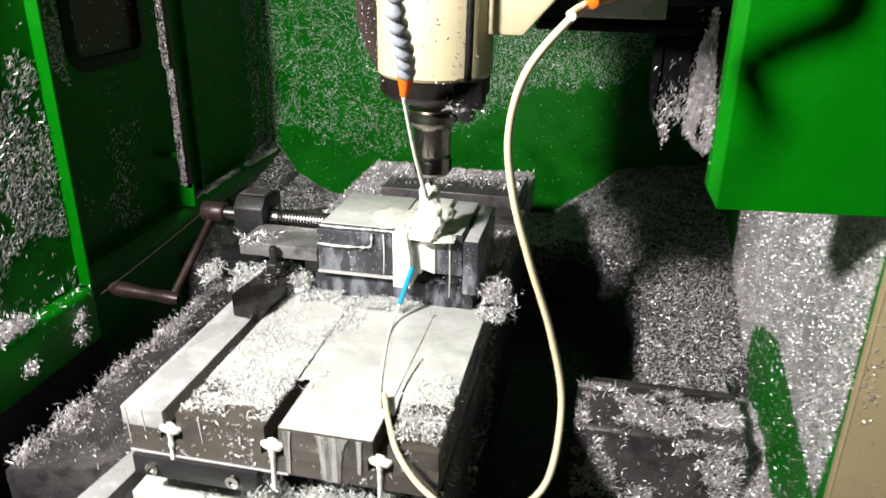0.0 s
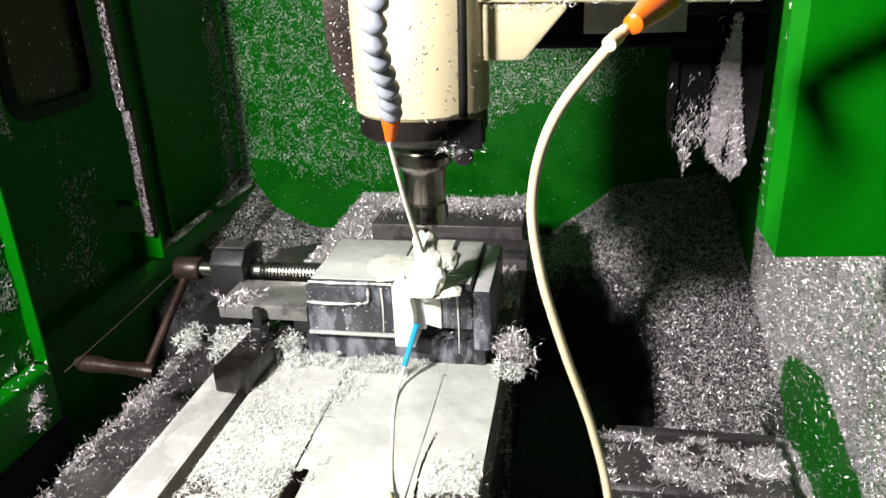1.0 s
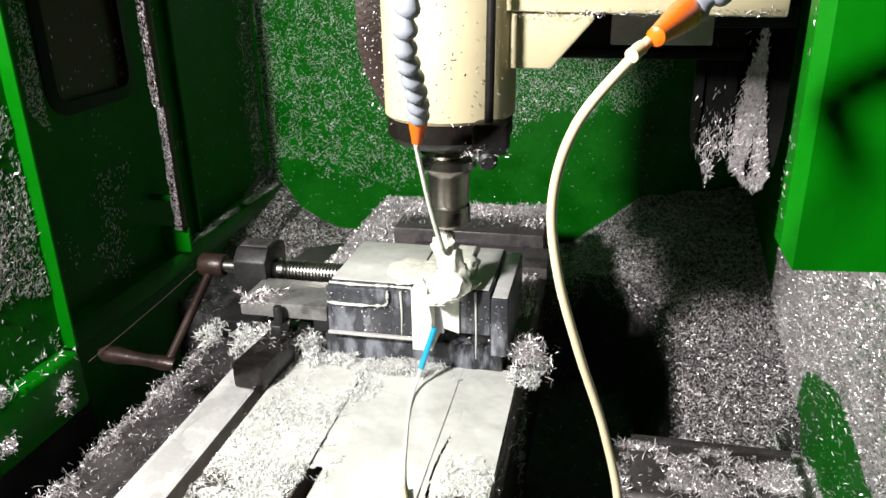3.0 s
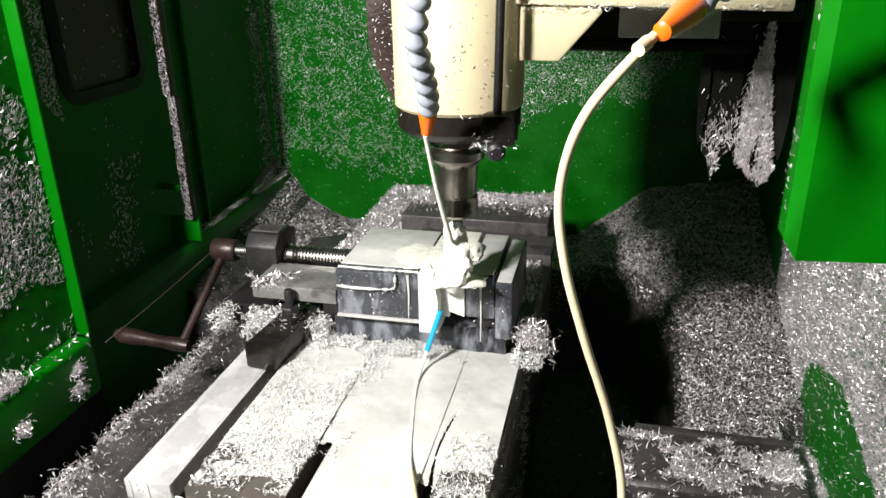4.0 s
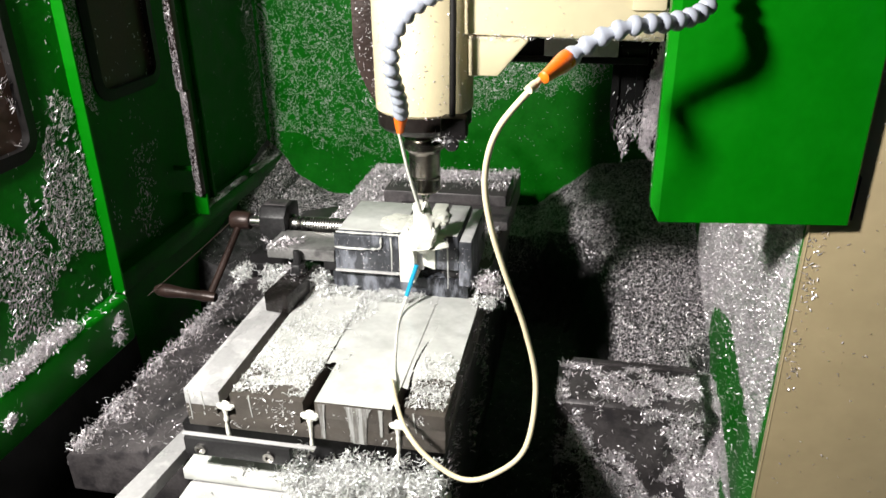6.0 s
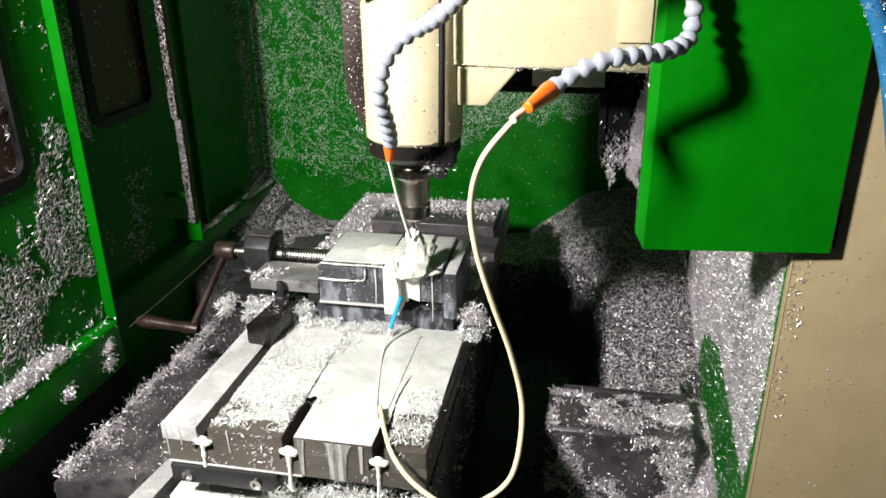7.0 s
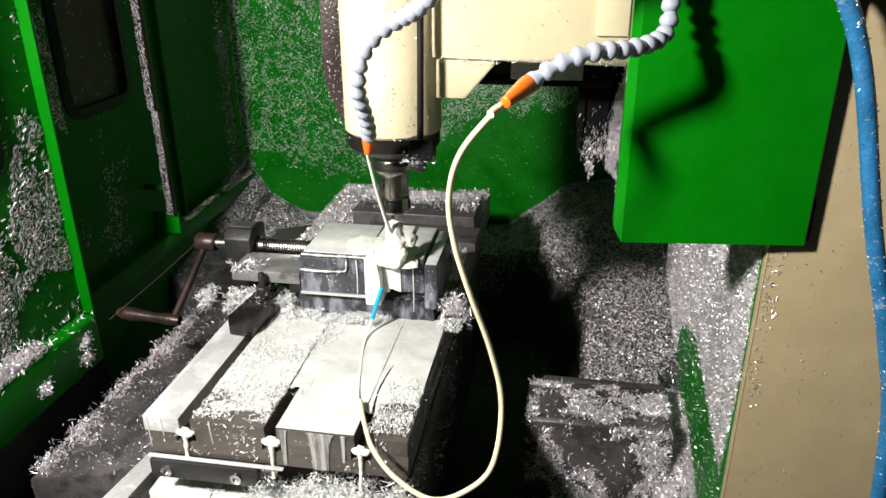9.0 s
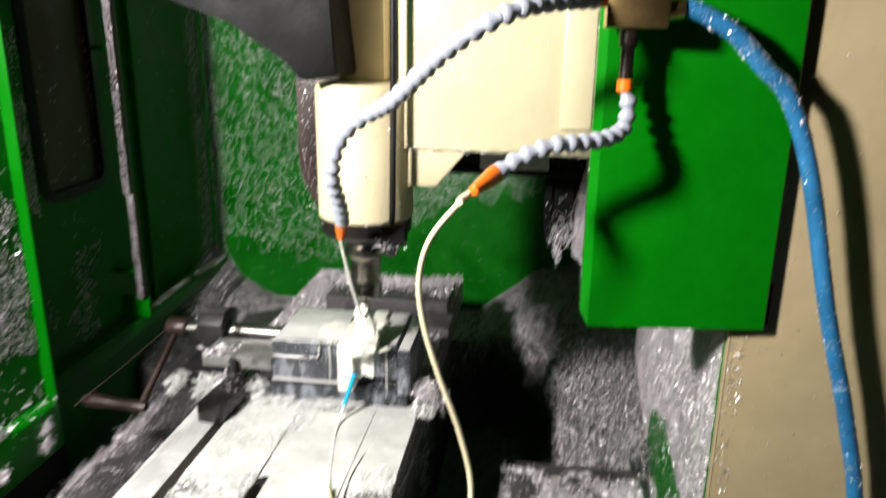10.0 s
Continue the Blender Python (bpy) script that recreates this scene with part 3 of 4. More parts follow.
p, nrm = on_height(34000, -0.774, -0.55, 0.692, 1.6, lambda x, y: np.where(y < 1.3, 0.684 + (x + 0.56) * 0.18, 0.697 + (x + 0.58) * 0.2),
                   lambda x, y: np.clip((rough_noise(x * 26, y * 26, 61) - 0.62) * 2.5 + np.clip((-0.745 - x + 0.05 * rough_noise(x * 8, y * 14, 63)) / 0.02, 0, 1) * 0.95, 0.045, 1))
p = p + np.abs(RNG.normal(size=p.shape)) * (0, 0, 0.010) * (p[:, :1] < -0.73)
chips("cover_chips", "curly chips strewn along the way cover", p, nrm, 0.0105, 0.0008, 0.9, None, None, 4)
p, nrm = on_wall(2600, "x", -0.7765, 0.692, 1.3, 0.585, 0.645, lambda y, z: np.clip((rough_noise(y * 20, z * 20, 65) - 0.75 + (z - 0.585) * 9) * 4, 0, 1), -1)
chips("cover_chips", "chips hanging over the edge of the way cover", p, nrm, 0.009, 0.0017, 0.9)
cx = np.concatenate([np.stack([RNG.normal(-0.829, 0.003, 220), RNG.normal(y, 0.007, 220), RNG.normal(z, 0.006, 220)], 1) for y, z in ((0.955, 0.738), (0.952, 0.706), (0.83, 0.715), (0.66, 0.725))])
chips("sill_chips", "round clumps of chips stuck on the door sill", cx, RNG.normal(size=cx.shape), 0.008, 0.0015, 1.0)

p, nrm = on_wall(260, "y", 0.7742, 0.318, 0.62, 0.5, 1.5, lambda a, z: np.clip(1.2 - (a - 0.318) * 3.0, 0.15, 1), -1)
chips("panel_specks", "stray chips stuck on the beige panel", p, nrm, 0.0035, 0.0010, 0.4)
p, nrm = on_wall(260, "y", 0.7742, 0.3055, 0.326, 0.84, 1.08, lambda a, z: rough_noise(a * 60, z * 22, 111), -1)
chips("panel_specks", "chips clinging to the edge of the beige panel", p, nrm, 0.006, 0.0010, 0.6)


# ---- milling table ----
TOP, FRONT, BACK = 0.85, 0.608, 1.60
SLOTS = (-0.436, -0.314, -0.191)
table = rides(thing("milling_table", "cast iron T-slot milling table flooded with coolant", "machine table"))
edges = [-0.496, *[v for s in SLOTS for v in (s - 0.008, s + 0.008)], -0.128]
for a, b in zip(edges[::2], edges[1::2]):
    bm = bmesh.new()
    prism(bm, [(a, 0.826), (b, 0.826), (b, TOP), (a, TOP)], FRONT, BACK, "y", 0.0012)
    part("slot_land", bm, WETTED if a < -0.45 else CAST, table)
part("body", boxed(-0.496, -0.128, FRONT, BACK, 0.790, 0.813, 0.002), CAST, table)
wide = [-0.496, *[v for s in SLOTS for v in (s - 0.014, s + 0.014)], -0.128]
for a, b in zip(wide[::2], wide[1::2]):
    part("slot_wall", boxed(a, b, FRONT + 0.0005, BACK, 0.8125, 0.827, 0), CAST, table)


coolant = rides(thing("coolant_film", "milky white coolant flooding the table top", "coolant"))
part("film", island(-0.3055, -0.1995, FRONT + 0.0005, 0.93, TOP, lambda x, y: 0.3 + 0 * x, step=0.0035, seed=2), MILK, coolant)
part("film", island(-0.490, -0.447, FRONT + 0.004, 0.90, TOP, lambda x, y: 0.9 * (rough_noise(x * 26, y * 16, 35) - 0.50), step=0.0024, thick=0.0008, seed=21), WETTED, coolant)
for x, w, z1 in ((-0.246, 0.016, 0.7905), (-0.296, 0.0045, 0.793), (-0.214, 0.003, 0.806)):
    bm = bmesh.new()
    mid = (TOP + z1) / 2
    prism(bm, [(x - w * 1.2, TOP), (x - w * 0.9, TOP - 0.006), (x - w * 0.82, mid + 0.004), (x - w * 0.74, mid - 0.01), (x - w * 0.78, z1 + 0.003), (x - w * 0.3, z1), (x + w * 0.2, z1 + 0.002), (x + w * 0.66, z1), (x + w * 0.70, mid - 0.006), (x + w * 0.82, mid + 0.012), (x + w * 1.0, TOP - 0.005), (x + w * 1.3, TOP)], FRONT - 0.0016, FRONT + 0.0002, "y", 0.0006)
    part("run_sheet", bm, THIN, coolant, "thin run of coolant down the table end")
part("film", island(-0.182, -0.130, FRONT + 0.001, 0.93, TOP, lambda x, y: np.clip((y - 0.70) * 4, -1, 0.3) + 0.45 * (rough_noise(x * 40, y * 40, 6) - 0.42), step=0.0022, seed=3), MILK, coolant)
part("film", island(-0.427, -0.323, FRONT + 0.01, 0.93, TOP, lambda x, y: np.clip((y - 0.66) * 4, -1, 0.3) + 0.6 * (rough_noise(x * 28, y * 28, 8) - 0.36), step=0.0024, seed=4), MILK, coolant)
part("film", island(-0.2005, -0.1815, FRONT + 0.02, 0.93, TOP - 0.0008, lambda x, y: np.clip((y - 0.70) * 4, -1, 0.25) + 0.16 - np.clip((0.0006 + 0.0016 * rough_noise(x * 0 + 3, y * 30, 12) - np.abs(x + 0.1865 - 0.006 * np.sin(y * 24))) / 0.002, 0, 1) * np.clip((0.90 - y) * 8, 0, 1) * 0.6 + 0.2 * (rough_noise(x * 30, y * 30, 9) - 0.5), step=0.0011, thick=0.0020, seed=7), MILK, coolant)
part("film", island(-0.323, -0.305, 0.67, 0.93, TOP - 0.002, lambda x, y: np.clip((y - 0.72) * 5, -1, 0.3) + 0.45 * (rough_noise(x * 24, y * 24, 15) - 0.5), step=0.0015, seed=5), MILK, coolant)

# plugs of coolant running out of the slots, and drips down the end face
for s in SLOTS:
    bm = bmesh.new()
    wob = lambda k, s=s: 0.0016 * noise.noise(Vector((s * 50, k * 2.3, 1.7)))
    tube(bm, spline([(s - 0.0115, FRONT + 0.002, 0.8285), (s - 0.006, FRONT - 0.001, 0.8290), (s + 0.007, FRONT - 0.001, 0.8285), (s + 0.0120, FRONT + 0.002, 0.8300)], 5), lambda u, wob=wob: 0.0030 + wob(u * 3) + 0.0024 * math.sin(u * 3.14), 10)
    tube(bm, spline([(s, FRONT + 0.004, 0.832), (s + wob(1), FRONT - 0.001, 0.828), (s + wob(2), FRONT - 0.002, 0.812), (s + wob(4) * 1.5, FRONT - 0.002, 0.792), (s + wob(5) * 2, FRONT - 0.004, 0.772)], 6), lambda u, wob=wob: 0.0064 - 0.0030 * min(1, u * 2.2) + wob(u * 6) * 0.8 - 0.0008 * u, 10)
    part("slot_run", bm, FOAM, coolant)
random.seed(5)
for x, length, r in ((-0.490, 0.05, 0.0010), (-0.470, 0.03, 0.0009), (-0.400, 0.035, 0.0009), (-0.170, 0.03, 0.0010)):
    line = spline([(x, FRONT + 0.0005, TOP), (x + 0.001, FRONT - 0.0004, TOP - length * 0.4), (x + random.uniform(-0.004, 0.004), FRONT - 0.0002, TOP - length)], 5)
    part("drip", tube(bmesh.new(), line, lambda s, r=r: r * (1 - 0.5 * s) + 0.0003, 8), MILK, coolant)

# chips on the table
def table_cover(x, y):
    second = (x > -0.425) & (x < -0.322)
    fourth = (x > -0.183) & (x < -0.130)
    n = rough_noise(x * 20, y * 16, 71)
    a = np.where(second, np.clip((n - np.where(y > 0.80, 0.52, np.where(y < 0.70, 0.20, 0.30))) * 4, 0, 1) * np.where(y > 0.86, 0.45, np.where(y < 0.70, 1.0, 0.7)), 0)
    b = np.where(fourth, np.clip((0.755 - y) * 9, 0, 1) * np.clip((n - 0.22) * 4, 0, 1), 0)
    c = np.where((x > -0.33) & (x < -0.29), np.clip((n - 0.35) * 4, 0, 0.9) * (y > 0.68), 0)
    return np.maximum(np.maximum(a, b), c)


p, nrm = on_height(21000, -0.49, -0.128, FRONT + 0.006, 0.935, lambda x, y: TOP + 0.0002 + (0.0055 + 0.006 * (x > -0.19)) * rough_noise(x * 30, y * 30, 73), table_cover)
rides(chips("table_chips", "wet curly chips heaped on the milling table", p, nrm, 0.0090, 0.00072, 0.85, None, WET_CHIP, 4))
p, nrm = on_height(22000, -0.494, -0.13, 1.07, 1.595, lambda x, y: TOP + 0.001 + 0.012 * rough_noise(x * 14, y * 14, 77), lambda x, y: np.where(x < -0.36, 0.95, np.clip((rough_noise(x * 14, y * 14, 77) - 0.3) * 4, 0.1, 0.9)))
rides(chips("table_chips", "grey chips heaped on the table behind the vise", p, nrm, 0.0085, 0.0012, 0.8))
p, nrm = on_height(4200, -0.40, -0.10, 0.885, 0.925, lambda x, y: TOP + 0.003 + 0.013 * rough_noise(x * 35, y * 35, 74), lambda x, y: np.where(x > -0.14, 0.7, np.clip((rough_noise(x * 25, y * 25, 79) - 0.46 - 0.2 * (x > -0.24)) * 5, 0, 1)))
rides(chips("vise_foot_chips", "tangle of chips along the foot of the vise", p, nrm, 0.0095, 0.0008, 1.0, None, WET_CHIP, 4))
p, nrm = on_height(9000, -0.50, -0.125, 0.42, 0.652, lambda x, y: np.where(y > 0.605, 0.724, 0.702) + 0.006 * rough_noise(x * 30, y * 30, 75), lambda x, y: np.clip((rough_noise(x * 16, y * 16, 83) - 0.62 + 0.9 * np.clip((x + 0.36) / 0.15, 0, 0.4)) * 4, 0.01, 1))
chips("apron_chips", "curly chips washed up on the wet apron", p, nrm, 0.0125, 0.0012, 1.0, None, WET_CHIP, 4)
n = 7600
cx = np.stack([RNG.uniform(-0.34, -0.13, n), RNG.uniform(0.575, 0.64, n), 0.70 + 0.075 * RNG.uniform(0, 1, n) ** 1.5], 1)
cx = cx[rough_noise(cx[:, 0] * 30, cx[:, 2] * 30, 143) + (cx[:, 0] + 0.25) > 0.42]
chips("apron_chips", "bright heap of curly chips under the table end", cx, RNG.normal(size=cx.shape), 0.0125, 0.0012, 1.0, None, WET_CHIP, 4)
p, nrm = on_wall(2500, "x", -0.1275, 0.62, 1.2, 0.60, 0.845, lambda y, z: np.clip((rough_noise(y * 20, z * 20, 87) - 0.5) * 4, 0, 0.6), 1)
rides(chips("side_chips", "chips hanging on the side of the table", p, nrm, 0.008, 0.0016, 0.9, (0, 0, 1)))

p, nrm = on_wall(2600, "y", FRONT - 0.0006, -0.494, -0.130, 0.795, TOP - 0.001, lambda x, z: np.clip((rough_noise(x * 38, z * 30, 147) - 0.60) * 3 + 0.5 * (np.abs(x + 0.352) < 0.016) * (z < 0.835) + 0.8 * (z > TOP - 0.003) * (x > -0.425) * (x < -0.325), 0.02, 1), -1)
rides(chips("end_face_chips", "wet chips clinging to the end of the table", p, nrm, 0.0055, 0.0010, 0.8, None, WET_CHIP))

# ---- dark block behind the vise ----
fixture = rides(thing("steel_block", "dark grey steel fixture block topped with chips", "fixture block"))
part("body", boxed(-0.400, -0.132, 1.31, 1.46, TOP + 0.001, 0.894, 0.004), WAY, fixture)
part("step", boxed(-0.36, -0.118, 1.22, 1.31, TOP + 0.001, 0.872, 0.004), WAY, fixture)
p, nrm = on_height(7000, -0.40, -0.134, 1.33, 1.455, flat(0.896), lambda x, y: np.clip((y - 1.36) * 12 + rough_noise(x * 20, y * 20, 91) - 0.4, 0.03, 1))
rides(chips("block_chips", "chips lying on the steel block", p, nrm, 0.0075, 0.0016, 0.7))

# ---- machine vise ----
vise = rides(thing("machine_vise", "steel machine vise with its jaws closed on a block", "machine vise"))
part("base", boxed(-0.385, -0.150, 0.925, 1.055, TOP + 0.0005, 0.886, 0.003), WET_JAW, vise)
part("bed", boxed(-0.560, -0.385, 0.945, 1.03, TOP + 0.0005, 0.880, 0.003), BLACK, vise)
part("guide_rail", boxed(-0.500, -0.378, 0.921, 0.998, 0.904, 0.925, 0.0025), DULL, vise, "wet steel guide rail")
part("rail_foot", boxed(-0.400, -0.378, 0.925, 0.998, 0.8865, 0.9035, 0.001), BLACK, vise)
jaw = bmesh.new()
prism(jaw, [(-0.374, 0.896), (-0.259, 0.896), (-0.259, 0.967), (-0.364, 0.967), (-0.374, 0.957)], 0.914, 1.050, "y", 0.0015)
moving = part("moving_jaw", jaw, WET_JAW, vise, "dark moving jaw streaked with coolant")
part("jaw_lip", boxed(-0.372, -0.292, 0.909, 0.915, 0.938, 0.962, 0.002), WET_JAW, moving)
rim = spline([(-0.372, 0.9095, 0.9395), (-0.345, 0.9085, 0.9385), (-0.310, 0.9085, 0.9395), (-0.294, 0.9090, 0.942), (-0.292, 0.9095, 0.952), (-0.292, 0.9100, 0.961)], 6)
part("lip_bead", tube(bmesh.new(), rim, lambda s: 0.0017 + 0.0022 * noise.noise(Vector((s * 19, 0.3, 2))), 10), MILK, moving, "bead of milky coolant")
part("top_bead", tube(bmesh.new(), spline([(-0.368, 0.9130, 0.9655), (-0.330, 0.9125, 0.9650), (-0.290, 0.9130, 0.9655), (-0.262, 0.9130, 0.9655)], 8), lambda s: 0.0016 + 0.0022 * noise.noise(Vector((s * 23, 1.3, 5))), 10), MILK, moving, "bead of milky coolant")
part("jaw_foot", boxed(-0.374, -0.259, 0.909, 0.915, 0.894, 0.898, 0.0012), WETTED, moving)
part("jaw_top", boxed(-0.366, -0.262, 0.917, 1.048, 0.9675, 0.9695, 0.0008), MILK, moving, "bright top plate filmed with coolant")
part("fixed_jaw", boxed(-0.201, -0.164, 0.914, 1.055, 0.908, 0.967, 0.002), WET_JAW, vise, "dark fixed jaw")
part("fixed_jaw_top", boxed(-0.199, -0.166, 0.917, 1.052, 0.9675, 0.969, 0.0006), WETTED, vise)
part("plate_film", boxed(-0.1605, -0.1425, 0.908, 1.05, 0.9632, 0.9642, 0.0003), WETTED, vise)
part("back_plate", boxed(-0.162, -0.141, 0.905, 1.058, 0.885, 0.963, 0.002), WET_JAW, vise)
part("jaw_post", boxed(-0.190, -0.150, 0.93, 1.05, 0.886, 0.908, 0.001), BLACK, vise)
nut = bmesh.new()
prism(nut, [(0.988, 0.882), (1.060, 0.882), (1.060, 0.958), (1.040, 0.966), (1.004, 0.966), (0.988, 0.950)], -0.541, -0.492, "x", 0.003)
part("screw_block", nut, BLACK, vise, "black screw block, its lit top put in as a grey cap")
# Grey cap puts the light on the block's top into its colour.
part("lit_top_cap", boxed(-0.538, -0.495, 1.008, 1.037, 0.9655, 0.9675, 0.0008), WAY, vise)
SCREW = Matrix.Translation((-0.607, 1.024, 0.926)) @ along((1, 0, 0))
prof = [(0.0, 0.112)]
h = 0.122
prof += [(0.0175, 0.1125), (0.0175, 0.1180), (0.0140, 0.1195), (0.0140, 0.128), (0.0110, 0.130)]
while h < 0.225:
    h += 0.0050
    prof += [(0.0148, h + 0.0100), (0.0148, h + 0.0120), (0.0112, h + 0.0130), (0.0112, h + 0.0142)]
prof += [(0.0, h + 0.014)]
part("screw", lathe(bmesh.new(), prof, SCREW, 24), STEEL, vise, "bright threaded steel screw")
part("screw_stub", lathe(bmesh.new(), [(0, 0.03), (0.010, 0.03), (0.010, 0.05), (0.0125, 0.052), (0.0125, 0.062), (0.009, 0.064), (0.009, 0.08), (0, 0.08)], SCREW, 20), STEEL, vise)
crank = part("crank", lathe(bmesh.new(), [(0, -0.004), (0.015, -0.004), (0.017, -0.001), (0.017, 0.031), (0.015, 0.034), (0, 0.034)], SCREW, 24), BROWN, vise, "rusty brown crank handle")
arm_end = Vector((-0.612, 0.905, 0.826))
part("arm", tube(bmesh.new(), spline([(-0.596, 1.022, 0.920), (-0.604, 0.965, 0.873), arm_end], 6), 0.0065, 10), BROWN, crank)
part("grip", lathe(bmesh.new(), [(0, -0.012), (0.008, -0.012), (0.0095, -0.004), (0.0105, 0.01), (0.0085, 0.03), (0.0095, 0.055), (0.0125, 0.080), (0.011, 0.098), (0.006, 0.106), (0, 0.107)], Matrix.Translation(arm_end) @ along((-1, 0.02, 0.05)), 18), BROWN, crank, "worn brown turned grip")

part("wire", tube(bmesh.new(), spline([(-0.716, 0.880, 0.832), (-0.655, 0.955, 0.884), (-0.600, 1.018, 0.934)], 6), 0.0008, 8), BROWN, crank, "thin wire tied to the crank")

# ---- workpiece ----
work = rides(thing("workpiece", "pale aluminium block clamped in the vise, coated with coolant", "workpiece"))
bm = bmesh.new()
prism(bm, [(-0.258, 0.890), (-0.233, 0.890), (-0.233, 0.935), (-0.238, 0.972), (-0.258, 0.972)], 0.895, 1.03, "y", 0.0015)
part("left_cheek", bm, FOAM, work)
bm = bmesh.new()
prism(bm, [(-0.222, 0.914), (-0.202, 0.908), (-0.202, 0.976), (-0.226, 0.976)], 0.912, 1.04, "y", 0.0015)
part("right_cheek", bm, FOAM, work)
part("core", boxed(-0.234, -0.222, 0.915, 1.04, 0.905, 0.962, 0.001), WETTED, work)

# ---- step clamp on the table ----
RUSTED = material("oily_black_steel", (0.020, 0.017, 0.016), 0.27, metal=0.4, vary=0.4, scale=30, bump=0.15, fine=160)
clamp = rides(thing("step_clamp", "black steel hold-down clamp bolted on the table", "clamp"))
bm = boxed(-0.021, 0.021, -0.054, 0.072, 0.0, 0.034, 0.003)
bmesh.ops.transform(bm, matrix=Matrix.Translation((-0.443, 0.880, TOP + 0.0025)) @ pose(0, 0, 0, 0, 0, -6), verts=bm.verts)
part("bar", bm, RUSTED, clamp)
part("washer", lathe(bmesh.new(), [(0, 0), (0.0165, 0), (0.0165, 0.004), (0, 0.004)], Matrix.Translation((-0.441, 0.910, 0.8868)), 20), BLACK, clamp)
part("nut", lathe(bmesh.new(), [(0, 0), (0.0125, 0), (0.013, 0.002), (0.013, 0.010), (0.0115, 0.012), (0, 0.012)], Matrix.Translation((-0.441, 0.910, 0.8908)), 6), BLACK, clamp)
part("stud", lathe(bmesh.new(), [(0, 0), (0.006, 0), (0.006, 0.022), (0.005, 0.024), (0, 0.024)], Matrix.Translation((-0.441, 0.910, 0.9025)), 12), BLACK, clamp)

# ---- spindle head ----
AX, AY = -0.208, 0.905
head = thing("spindle_head", "cream enamelled milling spindle head with a black nose ring", "spindle head")
part("nose", lathe(bmesh.new(), [(0, 1.184), (0.0665, 1.184), (0.0705, 1.188), (0.0705, 1.372), (0.0665, 1.380), (0, 1.380)], Matrix.Translation((AX + 0.0025, AY, 0)), 48), CREAM, head)
part("nose_ring", lathe(bmesh.new(), [(0, 1.152), (0.048, 1.152), (0.063, 1.159), (0.068, 1.165), (0.068, 1.183), (0, 1.183)], Matrix.Translation((AX + 0.0025, AY, 0)), 48), NOSE, head, "oily black nose ring")
part("neck", boxed(AX - 0.035, AX + 0.03, AY + 0.015, AY + 0.09, 1.381, 1.75, 0.004), CREAM, head)
bm = bmesh.new()
prism(bm, [(-0.150, 1.292), (0.118, 1.286), (0.118, 1.80), (-0.150, 1.80)], 0.875, 1.18, "y", 0.004)
part("body", bm, CREAM, head)
bm = bmesh.new()
prism(bm, [(-0.205, 1.236), (-0.097, 1.236), (-0.056, 1.284), (-0.056, 1.2905), (-0.205, 1.2905)], 0.882, 1.10, "y", 0.003)
part("lower_step", bm, CREAM, head)
part("end_cover", boxed(0.074, 0.1165, 0.8685, 0.8755, 1.325, 1.52, 0.003), CREAM, head, "raised cream cover plate")
part("label_plate", boxed(-0.040, 0.064, 0.955, 1.00, 1.252, 1.284, 0.002), WETTED, head, "pale plate under the head")
part("underframe", boxed(-0.095, 0.112, 1.05, 1.17, 1.232, 1.284, 0.003), RUBBER, head, "dark block at the underside of the head")
part("under_rib", boxed(-0.098, 0.112, 1.042, 1.052, 1.226, 1.236, 0.002), RUBBER, head)
part("cable", tube(bmesh.new(), spline([(-0.150, 0.848, 1.80), (-0.151, 0.846, 1.40), (-0.153, 0.842, 1.20), (-0.154, 0.838, 1.185)], 8), 0.0046, 10), RUBBER, head, "black cable")
part("cable_clip", boxed(-0.169, -0.133, 0.830, 0.858, 1.158, 1.190, 0.005), RUBBER, head)
part("drain_screw", lathe(bmesh.new(), [(0, 0), (0.009, 0), (0.010, 0.004), (0.010, 0.012), (0.007, 0.015), (0, 0.015)], Matrix.Translation((-0.154, 0.838, 1.156)) @ along((0.2, -1, -0.3)), 12), BLACK, head)
guard = thing("tool_guard", "rusty brown guard plate bolted behind the spindle", "guard plate")
bm = bmesh.new()
arc = [(-0.334 + 0.041 * (k / 7) ** 1.8, 1.255 - 0.10 * (k / 7)) for k in range(8)]
prism(bm, [(-0.334, 1.60), *arc, (-0.20, 1.15), (-0.20, 1.60)], 0.985, 1.005, "y", 0.0015)
part("plate", bm, BROWN, guard)
bm = bmesh.new()
prism(bm, [(-0.60, 1.545), (-0.447, 1.488), (-0.363, 1.462), (-0.296, 1.418), (-0.272, 1.386), (-0.220, 1.392), (-0.230, 1.49), (-0.230, 1.66), (-0.60, 1.66)], 0.82, 0.983, "y", 0.004)
part("arm_cover", bm, MATT, guard, "black tool arm cover")
for x, z in ((-0.296, 1.200), (-0.297, 1.245), (-0.297, 1.290), (-0.297, 1.335)):
    part("bolt", lathe(bmesh.new(), [(0, 0), (0.0055, 0), (0.0055, 0.004), (0.003, 0.0045), (0.003, 0.002), (0, 0.002)], Matrix.Translation((x, 0.985, z)) @ along((0, -1, 0)), 10), BROWN, guard)

holder = thing("tool_holder", "dark steel collet holder with an end mill, spinning", "tool holder", at=(AX, AY, 1.152))
part("collet", lathe(bmesh.new(), [(0, 0), (0.031, 0), (0.031, -0.010), (0.026, -0.014), (0.031, -0.018), (0.031, -0.026), (0.0245, -0.032), (0.0235, -0.036), (0.0225, -0.068), (0.0215, -0.070), (0.0235, -0.072), (0.0235, -0.092), (0.020, -0.096), (0, -0.096)], seg=36), DARK_STEEL, holder)
